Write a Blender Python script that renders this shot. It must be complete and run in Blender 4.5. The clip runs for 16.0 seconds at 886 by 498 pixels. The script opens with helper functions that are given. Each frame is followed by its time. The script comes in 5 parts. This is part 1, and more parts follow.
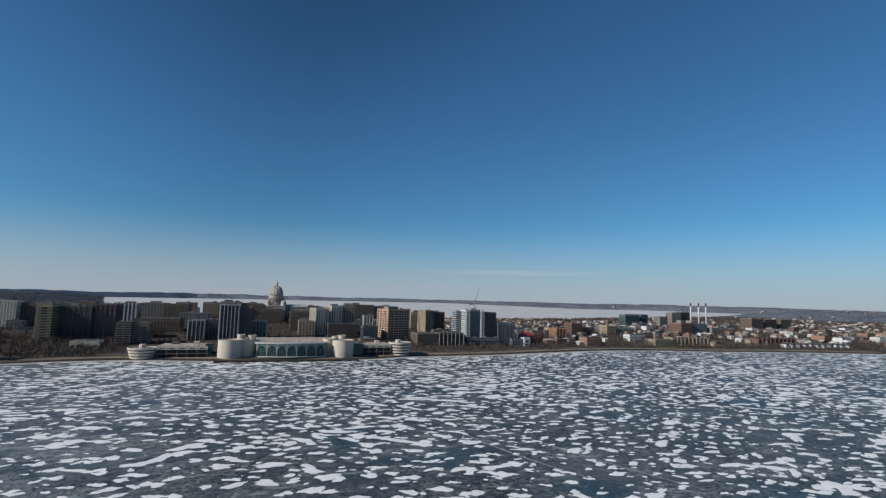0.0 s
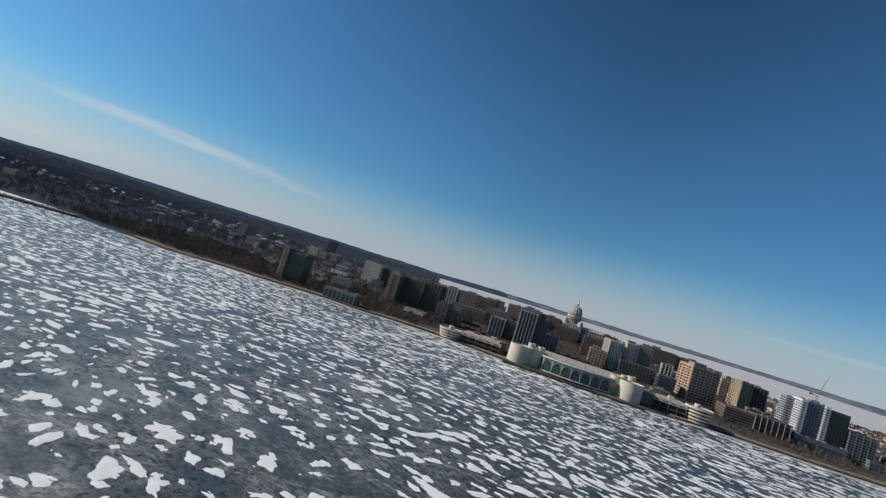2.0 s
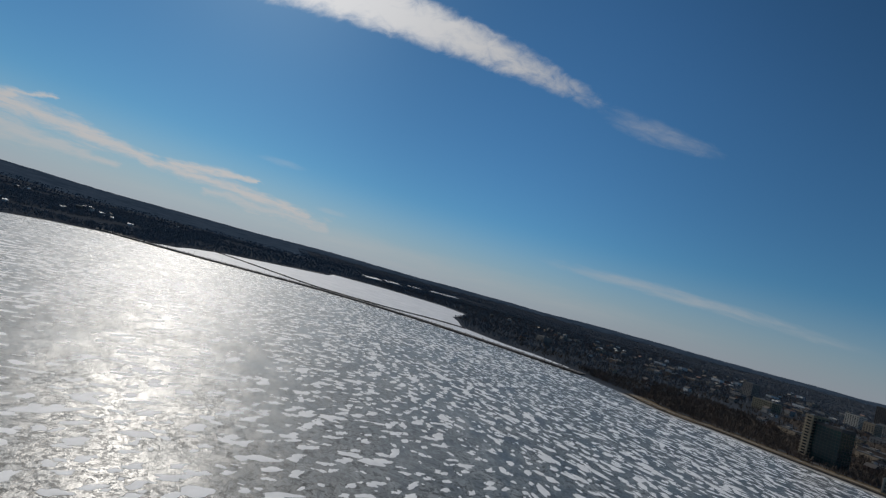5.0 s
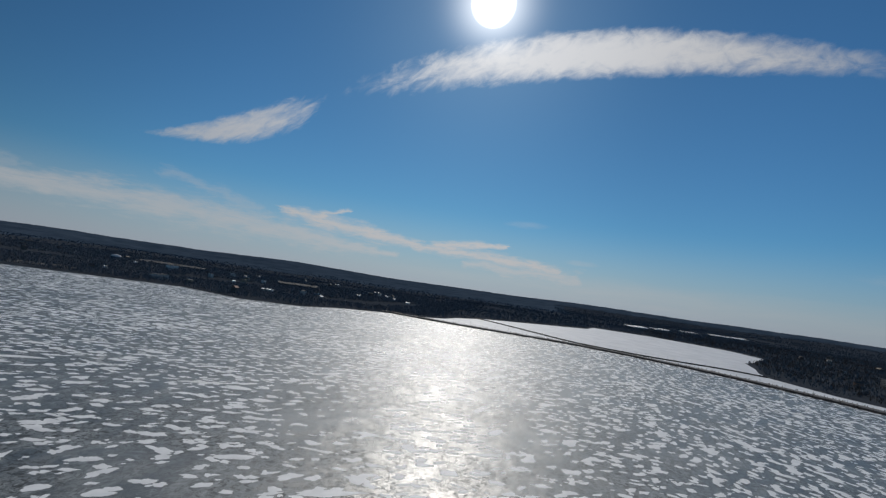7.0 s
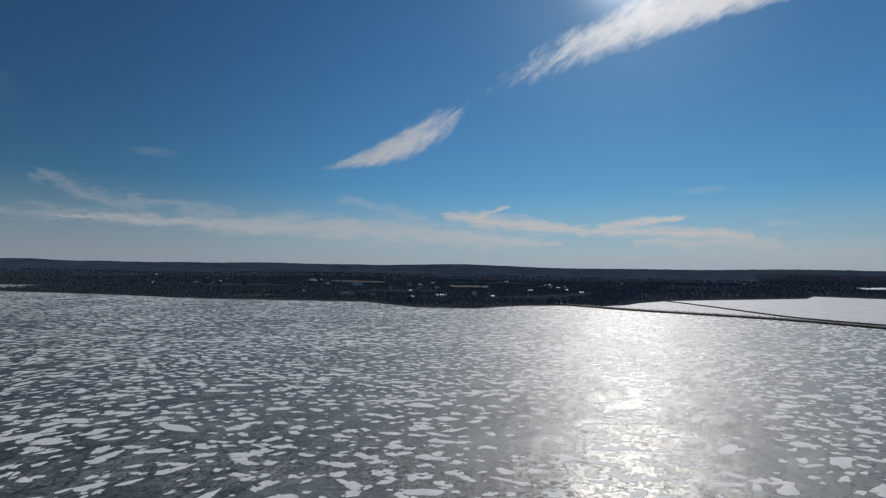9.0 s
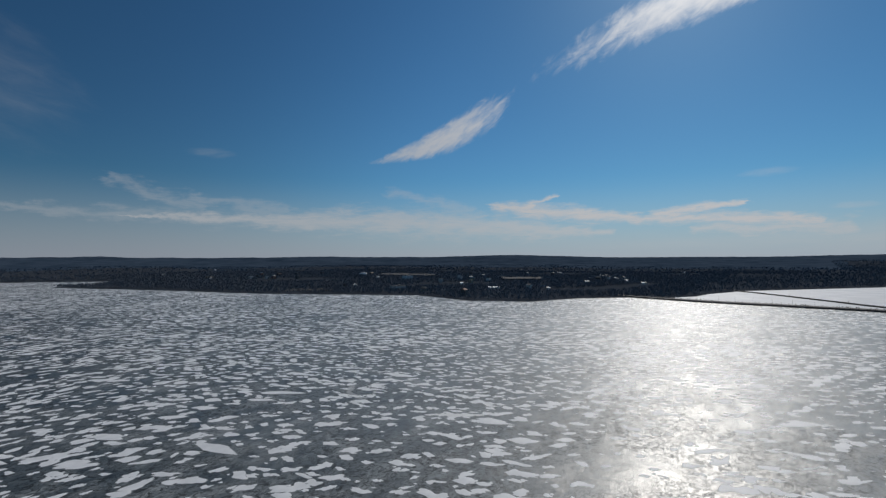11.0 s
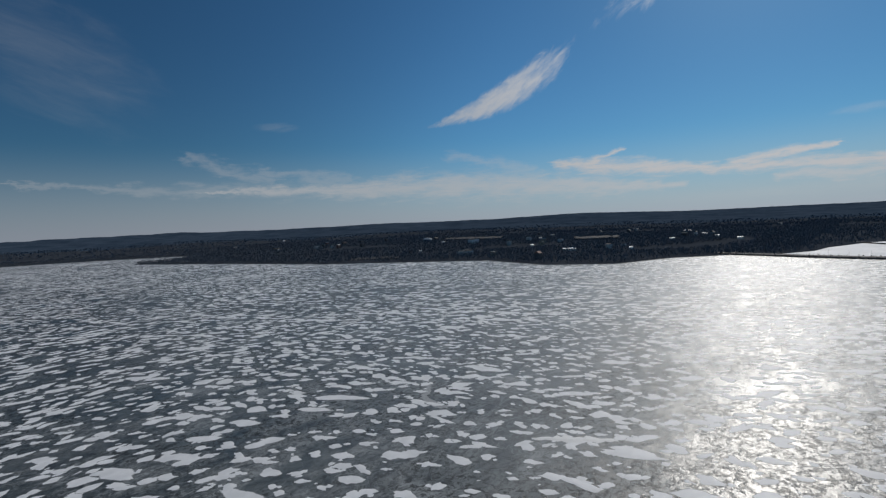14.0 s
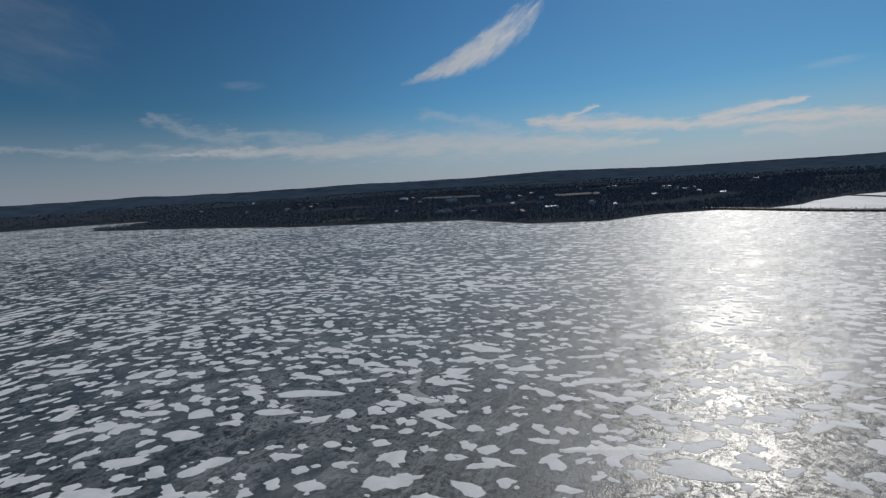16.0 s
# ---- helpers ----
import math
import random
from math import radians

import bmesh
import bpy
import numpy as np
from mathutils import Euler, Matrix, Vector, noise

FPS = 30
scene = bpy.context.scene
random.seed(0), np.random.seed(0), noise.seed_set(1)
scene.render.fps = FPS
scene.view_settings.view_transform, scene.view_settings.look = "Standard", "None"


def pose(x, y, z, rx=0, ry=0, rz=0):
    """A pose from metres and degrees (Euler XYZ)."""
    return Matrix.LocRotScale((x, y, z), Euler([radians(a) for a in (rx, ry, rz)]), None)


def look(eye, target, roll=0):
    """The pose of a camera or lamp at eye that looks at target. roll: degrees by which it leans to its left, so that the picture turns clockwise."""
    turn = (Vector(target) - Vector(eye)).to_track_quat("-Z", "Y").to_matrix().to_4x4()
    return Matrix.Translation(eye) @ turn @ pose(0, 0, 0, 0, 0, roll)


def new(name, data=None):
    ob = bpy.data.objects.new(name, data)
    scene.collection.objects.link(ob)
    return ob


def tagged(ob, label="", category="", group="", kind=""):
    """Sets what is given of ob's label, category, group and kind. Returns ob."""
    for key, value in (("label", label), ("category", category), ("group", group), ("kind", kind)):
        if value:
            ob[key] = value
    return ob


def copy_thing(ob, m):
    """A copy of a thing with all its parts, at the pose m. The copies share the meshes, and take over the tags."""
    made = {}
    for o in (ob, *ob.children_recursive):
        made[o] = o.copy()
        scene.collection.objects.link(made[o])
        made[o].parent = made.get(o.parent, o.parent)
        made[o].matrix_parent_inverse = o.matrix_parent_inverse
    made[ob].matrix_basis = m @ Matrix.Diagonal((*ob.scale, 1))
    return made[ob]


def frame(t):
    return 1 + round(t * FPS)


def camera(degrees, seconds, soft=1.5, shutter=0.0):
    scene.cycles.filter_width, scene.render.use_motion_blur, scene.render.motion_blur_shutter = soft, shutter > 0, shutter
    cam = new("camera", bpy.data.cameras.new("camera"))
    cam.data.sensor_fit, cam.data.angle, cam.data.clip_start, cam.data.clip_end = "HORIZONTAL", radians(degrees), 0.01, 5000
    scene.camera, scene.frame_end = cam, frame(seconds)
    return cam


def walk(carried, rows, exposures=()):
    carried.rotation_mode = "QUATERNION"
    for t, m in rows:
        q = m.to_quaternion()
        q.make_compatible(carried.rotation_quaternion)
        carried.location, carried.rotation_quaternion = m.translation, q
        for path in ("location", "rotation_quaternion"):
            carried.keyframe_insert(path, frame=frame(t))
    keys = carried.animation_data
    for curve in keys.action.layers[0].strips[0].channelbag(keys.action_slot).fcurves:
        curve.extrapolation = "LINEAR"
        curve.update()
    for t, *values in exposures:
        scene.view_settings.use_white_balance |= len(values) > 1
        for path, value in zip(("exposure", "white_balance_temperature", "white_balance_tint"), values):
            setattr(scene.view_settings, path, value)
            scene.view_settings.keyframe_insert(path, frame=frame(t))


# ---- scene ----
cam = camera(83.18, 16.0, soft=1.3)

# seconds, eye x, y, z, heading from +y clockwise, upward tilt, roll (all degrees)
PATH = [
    (0, -4.8, -624.8, 71.8, 18.50, 6.10, 1.45),
    (0.5, -3.5, -621.5, 72.2, 14.84, 5.08, 3.27),
    (1, -1.9, -617.2, 72.6, 3.95, 3.92, 7.77),
    (1.5, -0.8, -611.2, 73.2, -5.61, 3.33, 12.99),
    (2, -0.4, -604.3, 73.8, -16.24, 2.96, 17.25),
    (2.5, -1.2, -597.3, 74.4, -28.15, 2.92, 19.07),
    (3, -3.2, -590.5, 75.0, -38.59, 3.05, 18.96),
    (3.5, -6.6, -584.4, 75.5, -50.05, 3.07, 17.67),
    (4, -11.4, -578.5, 76.1, -56.75, 3.43, 17.35),
    (4.2, -13.5, -576.4, 76.4, -59.42, 3.60, 16.99),
    (6.3, -39.5, -562.5, 78.3, -90.69, 4.07, 11.39),
    (6.5, -42.5, -562.1, 78.6, -93.40, 4.06, 10.39),
    (7, -50.1, -561.9, 79.4, -100.10, 4.24, 8.08),
    (7.5, -57.9, -563.1, 80.3, -107.14, 4.46, 6.70),
    (8, -65.7, -565.6, 81.0, -113.16, 4.42, 4.82),
    (8.5, -73.5, -569.3, 81.7, -117.21, 3.92, 2.44),
    (9, -81.3, -574.2, 82.2, -118.61, 2.10, 0.71),
    (9.2, -84.5, -576.5, 82.3, -119.02, 1.13, 0.36),
    (11.3, -119.5, -610.2, 83.1, -125.34, 1.12, -0.15),
    (11.5, -123.3, -613.8, 83.2, -126.31, 1.00, -0.08),
    (12, -133.1, -623.1, 83.6, -128.71, 0.78, -0.13),
    (12.5, -142.7, -632.8, 83.8, -130.67, 0.56, -0.41),
    (13, -152.1, -642.7, 83.7, -132.12, 0.36, -0.82),
    (13.5, -161.3, -652.7, 83.7, -132.09, -0.92, -1.87),
    (14, -170.1, -662.8, 83.4, -131.36, -2.97, -2.79),
    (14.5, -178.9, -672.6, 82.8, -130.78, -4.41, -3.44),
    (15, -187.5, -682.2, 81.8, -130.31, -5.67, -3.71),
    (15.5, -196.2, -691.6, 80.7, -129.82, -6.62, -3.65),
    (16, -204.8, -701.1, 79.5, -128.83, -7.66, -3.64),
]


def heading(x, y, z, az, el, roll):
    a, e = radians(az), radians(el)
    ahead = Vector((math.sin(a) * math.cos(e), math.cos(a) * math.cos(e), math.sin(e)))
    return look((x, y, z), Vector((x, y, z)) + ahead * 100, roll)


walk(cam, [(t, heading(*row)) for t, *row in PATH],
     exposures=((0, -0.24, 6500, 10), (1, -0.12, 6550, 10), (2, -0.16, 6750, 10), (2.5, -0.23, 6900, 10), (3, -0.34, 6950, 10), (3.5, -0.55, 6900, 10),
                (4.2, -0.78, 6750, 10), (6.3, -0.9, 6500, 10), (9, -0.88, 6480, 10), (12, -0.88, 6450, 10), (16, -0.88, 6450, 10)))

# ---- sky, sun ----
SUN_AZ, SUN_EL = -98.2, 30.8
SUN = Vector((math.sin(radians(SUN_AZ)) * math.cos(radians(SUN_EL)),
              math.cos(radians(SUN_AZ)) * math.cos(radians(SUN_EL)), math.sin(radians(SUN_EL))))


class Nodes:
    """Short hand for a node tree."""

    def __init__(self, tree):
        self.t = tree

    def add(self, kind, **sets):
        n = self.t.nodes.new(kind)
        for k, v in sets.items():
            if k == "operation":
                n.operation = v
            elif k == "blend_type":
                n.blend_type = v
            elif k == "data_type":
                n.data_type = v
        return n

    def put(self, socket, v):
        if isinstance(v, bpy.types.NodeSocket):
            self.t.links.new(v, socket)
        else:
            socket.default_value = v

    def m(self, op, a, b=0.0, c=0.0):
        n = self.add("ShaderNodeMath", operation=op)
        for s, v in zip(n.inputs, (a, b, c)):
            self.put(s, v)
        return n.outputs[0]

    def step(self, v, lo, hi, to0=0.0, to1=1.0):
        n = self.add("ShaderNodeMapRange")
        n.interpolation_type = "SMOOTHSTEP"
        for s, x in zip(n.inputs, (v, lo, hi, to0, to1)):
            self.put(s, x)
        return n.outputs[0]

    def mix(self, fac, a, b, blend="MIX"):
        n = self.add("ShaderNodeMix", data_type="RGBA", blend_type=blend)
        self.put(n.inputs[0], fac)
        for s, v in ((n.inputs[6], a), (n.inputs[7], b)):
            self.put(s, (*v, 1) if isinstance(v, tuple) and len(v) == 3 else v)
        return n.outputs[2]

    def noise(self, vec, scale, detail=4.0, rough=0.55, distort=0.0):
        n = self.add("ShaderNodeTexNoise")
        self.put(n.inputs["Vector"], vec)
        n.inputs["Scale"].default_value, n.inputs["Detail"].default_value = scale, detail
        n.inputs["Roughness"].default_value, n.inputs["Distortion"].default_value = rough, distort
        return n.outputs["Fac"]

    def xyz(self, x, y, z):
        n = self.add("ShaderNodeCombineXYZ")
        for s, v in zip(n.inputs, (x, y, z)):
            self.put(s, v)
        return n.outputs[0]


world = bpy.data.worlds.new("winter_sky")
world.use_nodes = True
scene.world = world
wt = world.node_tree
wt.nodes.clear()
W = Nodes(wt)
sky = W.add("ShaderNodeTexSky")
sky.sky_type, sky.sun_disc = "NISHITA", False
sky.sun_elevation, sky.sun_rotation = radians(SUN_EL), radians(SUN_AZ)
sky.altitude, sky.air_density, sky.dust_density, sky.ozone_density = 300, 1.0, 0.15, 4.0
coord = W.add("ShaderNodeTexCoord").outputs["Generated"]
sep = W.add("ShaderNodeSeparateXYZ")
W.put(sep.inputs[0], coord)
DX, DY, DZ = sep.outputs
az = W.m("MULTIPLY", W.m("ARCTAN2", DX, DY), 57.2958)
el = W.m("MULTIPLY", W.m("ARCSINE", DZ), 57.2958)


def cloud(a0, e0, half_a, half_e, slope=0.0, bend=0.0, taper=0.0, soft=0.5, rough=0.5, gain=1.0, seed=0.0, sx=0.35, sy=0.9):
    """A cloud lying along a slightly bent line in heading and height, frayed by noise."""
    da = W.m("SUBTRACT", az, a0)
    line = W.m("ADD", W.m("MULTIPLY", da, slope), W.m("MULTIPLY", W.m("MULTIPLY", da, da), bend))
    v = W.m("SUBTRACT", W.m("SUBTRACT", el, e0), line)
    u = W.m("DIVIDE", da, half_a)
    width = W.m("MULTIPLY", half_e, W.m("ADD", 1.0, W.m("MULTIPLY", u, taper)))
    width = W.m("MAXIMUM", width, 0.05)
    vv = W.m("DIVIDE", v, width)
    body = W.m("SUBTRACT", 1.0, W.m("ADD", W.m("MULTIPLY", u, u), W.m("MULTIPLY", vv, vv)))
    shear = W.m("SUBTRACT", W.m("MULTIPLY", az, sx), W.m("MULTIPLY", v, 0.55 * sx))
    n = W.noise(W.xyz(shear, W.m("MULTIPLY", v, sy), seed), 1.0, 7.0, 0.62, 0.4)
    body = W.m("ADD", body, W.m("MULTIPLY", W.m("SUBTRACT", n, 0.5), rough * 4))
    return W.m("MULTIPLY", W.step(body, 0.0, soft * 2), gain)


def wisps(segments, gain, warp, fray, seed):
    """Wind-drawn wisps: rows of heading, height and half width, joined one to the next."""
    n1 = W.noise(W.xyz(W.m("MULTIPLY", az, 0.22), W.m("MULTIPLY", el, 0.55), seed), 1.0, 5.0, 0.6)
    n2 = W.noise(W.xyz(W.m("MULTIPLY", az, 0.30), W.m("MULTIPLY", el, 0.7), seed + 7.0), 1.0, 5.0, 0.6)
    wa = W.m("ADD", az, W.m("MULTIPLY", W.m("SUBTRACT", n1, 0.5), warp * 5))
    we = W.m("ADD", el, W.m("MULTIPLY", W.m("SUBTRACT", n2, 0.5), warp * 2.2))
    best = None
    for row in segments:
        for (a0, e0, w0), (a1, e1, w1) in zip(row, row[1:]):
            da, de = a1 - a0, e1 - e0
            size = da * da + de * de
            pa, pe = W.m("SUBTRACT", wa, a0), W.m("SUBTRACT", we, e0)
            t = W.m("ADD", W.m("MULTIPLY", pa, da / size), W.m("MULTIPLY", pe, de / size))
            t = W.m("MINIMUM", W.m("MAXIMUM", t, 0.0), 1.0)
            qa = W.m("SUBTRACT", pa, W.m("MULTIPLY", t, da))
            qe = W.m("SUBTRACT", pe, W.m("MULTIPLY", t, de))
            far = W.m("SQRT", W.m("ADD", W.m("MULTIPLY", qa, qa), W.m("MULTIPLY", qe, qe)))
            d = W.m("SUBTRACT", 1.0, W.m("DIVIDE", far, W.m("ADD", w0, W.m("MULTIPLY", t, w1 - w0))))
            best = d if best is None else W.m("MAXIMUM", best, d)
    n3 = W.noise(W.xyz(W.m("SUBTRACT", W.m("MULTIPLY", az, 0.35), W.m("MULTIPLY", el, 0.25)), W.m("MULTIPLY", el, 1.9), seed + 3.0), 1.0, 8.0, 0.72, 0.5)
    best = W.m("ADD", best, W.m("MULTIPLY", W.m("SUBTRACT", n3, 0.5), fray))
    return W.m("MULTIPLY", W.step(best, -0.05, 1.15), gain)


clouds = None
for c in (
    wisps((((-118.5, 6.0, 0.55), (-114.8, 5.3, 1.4), (-109.1, 4.9, 1.1), (-102.8, 4.1, 0.8), (-97.7, 4.0, 1.0), (-91.5, 3.8, 1.0), (-87.0, 3.4, 0.6)),
           ((-115.5, 5.4, 1.0), (-111.3, 7.0, 0.35)), ((-100.8, 4.5, 0.9), (-97.0, 5.2, 0.8), (-92.6, 5.4, 0.35))), 1.0, 0.9, 1.6, 21.0),     # low band with two hooks
    wisps((((-157, 4.3, 0.12), (-143.6, 4.2, 1.2), (-135.6, 4.3, 2.0), (-125.7, 4.0, 2.2), (-117, 3.5, 1.8), (-106, 2.7, 0.8)),
           ((-97, 3.0, 0.9), (-85, 2.7, 1.2))), 0.70, 1.1, 1.6, 31.0),
    wisps((((-172, 5.2, 0.2), (-160, 4.5, 0.8), (-148, 4.3, 1.2), (-141, 4.3, 0.8)), ((-158, 7.8, 0.8), (-150, 5.4, 1.0)), ((-151, 6.4, 0.6), (-142, 5.4, 1.0)), ((-130, 7.4, 0.9), (-121, 5.4, 1.0))), 0.28, 1.3, 1.7, 41.0),
    cloud(-84.5, 26.8, 29, 2.6, 0.045, -0.0065, -0.22, 0.48, 0.28, 0.95, 1.0, 0.5, 0.8),      # long streak under the sun
    cloud(-51.0, 21.4, 7.5, 1.35, -0.2, 0.0, -0.25, 1.0, 0.4, 0.52, 2.0, 0.4, 1.2),            # its faint tail
    cloud(-124.4, 13.3, 8.7, 1.75, 0.42, 0.014, 0.75, 0.55, 0.36, 0.85, 3.0, 0.6, 1.2),     # feather
    cloud(-168, 16, 9, 6.5, -0.3, 0.0, 0.0, 1.5, 0.5, 0.32, 6.0, 0.16, 0.5),              # thin veil
    cloud(-45, 5.4, 17, 0.85, -0.05, -0.002, 0.0, 1.0, 0.45, 0.75, 7.0, 0.2, 1.2),
    cloud(-76, 1.9, 40, 1.9, 0.0, 0.0, 0.0, 1.2, 0.5, 0.6, 8.0, 0.08, 0.5),
    cloud(27, 3.5, 14, 0.4, 0.0, 0.0, 0.0, 1.0, 0.3, 0.3, 9.0, 0.2, 1.2),
    cloud(-91, 8.2, 3, 0.5, 0.02, 0.0, 0.0, 0.9, 0.4, 0.3, 10.0, 0.3, 1.2),
    cloud(-84.5, 4.6, 2.2, 0.4, 0.02, 0.0, 0.0, 0.9, 0.4, 0.4, 11.0, 0.3, 1.2),
    cloud(-149, 11.0, 2.6, 0.6, 0.02, 0.0, 0.0, 0.9, 0.5, 0.22, 12.0, 0.3, 1.2),
):
    clouds = c if clouds is None else W.m("MAXIMUM", clouds, c)
dot = W.add("ShaderNodeVectorMath", operation="DOT_PRODUCT")
W.put(dot.inputs[0], coord)
dot.inputs[1].default_value = SUN
near = W.m("MAXIMUM", dot.outputs["Value"], 0.0)
lit = W.m("ADD", W.m("MULTIPLY", W.m("POWER", near, 12.0), 7.0), 9.0)
cloud_colour = W.mix(0.5, (1, 1, 1), (0.93, 0.95, 1.0))
glare = W.m("ADD", W.m("MULTIPLY", W.step(near, 0.9991, 0.9999), 130.0), W.m("MULTIPLY", W.m("POWER", near, 620.0), 22.0))
glare = W.m("ADD", glare, W.m("MULTIPLY", W.m("POWER", near, 60.0), 1.2))
blue = W.mix(1.0, sky.outputs[0], (0.505, 0.935, 1.13), "MULTIPLY")
haze = W.add("ShaderNodeVectorMath", operation="SCALE")
haze.inputs[0].default_value = (0.780, 0.836, 1.01)
W.put(haze.inputs["Scale"], W.m("ADD", W.m("MULTIPLY", W.m("POWER", near, 3.0), 4.5), 6.8))
band = W.m("MULTIPLY", W.step(dot.outputs["Value"], -0.25, 0.15), W.step(dot.outputs["Value"], 0.92, 0.45))
deep = W.add("ShaderNodeVectorMath", operation="SCALE")      # the clear sky is deepest across from the sun
W.put(deep.inputs[0], blue)


def toward(a, e, lo, hi):
    """How near a direction of the sky lies to a heading and height."""
    n = W.add("ShaderNodeVectorMath", operation="DOT_PRODUCT")
    W.put(n.inputs[0], coord)
    n.inputs[1].default_value = (math.sin(radians(a)) * math.cos(radians(e)), math.cos(radians(a)) * math.cos(radians(e)), math.sin(radians(e)))
    return W.step(n.outputs["Value"], lo, hi)


clear = W.m("SUBTRACT", W.m("SUBTRACT", W.m("SUBTRACT", 1.0, W.m("MULTIPLY", toward(-12, 56, 0.75, 1.0), 0.24)), W.m("MULTIPLY", band, 0.14)), W.m("MULTIPLY", toward(-170, 25, 0.70, 1.0), 0.20))
W.put(deep.inputs["Scale"], W.m("ADD", clear, W.m("MULTIPLY", toward(-38, 16, 0.75, 1.0), 0.16)))
tint = W.mix(W.step(el, 9.4, -2.0, 0.0, 0.92), deep.outputs[0], haze.outputs[0])
cl = W.add("ShaderNodeVectorMath", operation="SCALE")
W.put(cl.inputs[0], cloud_colour)
W.put(cl.inputs["Scale"], lit)
with_clouds = W.mix(clouds, tint, cl.outputs[0])
gl = W.add("ShaderNodeVectorMath", operation="SCALE")
gl.inputs[0].default_value = (1.0, 0.98, 0.94)
W.put(gl.inputs["Scale"], glare)
total = W.add("ShaderNodeVectorMath", operation="ADD")
W.put(total.inputs[0], with_clouds)
W.put(total.inputs[1], gl.outputs[0])
bg = W.add("ShaderNodeBackground")
W.put(bg.inputs[0], total.outputs[0])
bg.inputs[1].default_value = 0.085
out = W.add("ShaderNodeOutputWorld")
W.put(out.inputs[0], bg.outputs[0])

sun_data = bpy.data.lights.new("sun", "SUN")
sun_data.energy, sun_data.angle, sun_data.color = 5.0, radians(0.53), (1.0, 0.95, 0.87)
sun_lamp = new("sun", sun_data)
sun_lamp.matrix_world = look((0, 0, 900), Vector((0, 0, 900)) - SUN)

# ---- materials ----
MATS = {}


def mat(name, base, second=None, scale=0.2, rough=0.8, metal=0.0, bump=0.15, fine=3.0, vary=0.0, spec=0.5):
    """A surface of two tones, mixed by broad stains and fine grain (sizes in metres), with a light relief."""
    if name in MATS:
        return MATS[name]
    ma = bpy.data.materials.new(name)
    ma.use_nodes = True
    N = Nodes(ma.node_tree)
    b = ma.node_tree.nodes["Principled BSDF"]
    pos = N.add("ShaderNodeNewGeometry").outputs["Position"]
    broad, grain = N.noise(pos, scale, 5.0), N.noise(pos, scale * fine * 4, 3.0)
    second = second or tuple(c * 0.7 for c in base)
    col = N.mix(N.step(W_mix(N, broad, grain), 0.3, 0.7), second, base)
    if vary:
        info = N.add("ShaderNodeObjectInfo").outputs["Random"]
        col = N.mix(N.m("MULTIPLY", info, vary), col, tuple(c * 0.45 for c in base))
    N.put(b.inputs["Base Color"], col)
    b.inputs["Roughness"].default_value, b.inputs["Metallic"].default_value = rough, metal
    b.inputs["Specular IOR Level"].default_value = spec
    bp = N.add("ShaderNodeBump")
    bp.inputs["Strength"].default_value, bp.inputs["Distance"].default_value = bump, 0.3
    N.put(bp.inputs["Height"], grain)
    N.put(b.inputs["Normal"], bp.outputs[0])
    MATS[name] = ma
    return ma


def W_mix(N, a, b):
    return N.m("ADD", N.m("MULTIPLY", a, 0.65), N.m("MULTIPLY", b, 0.35))


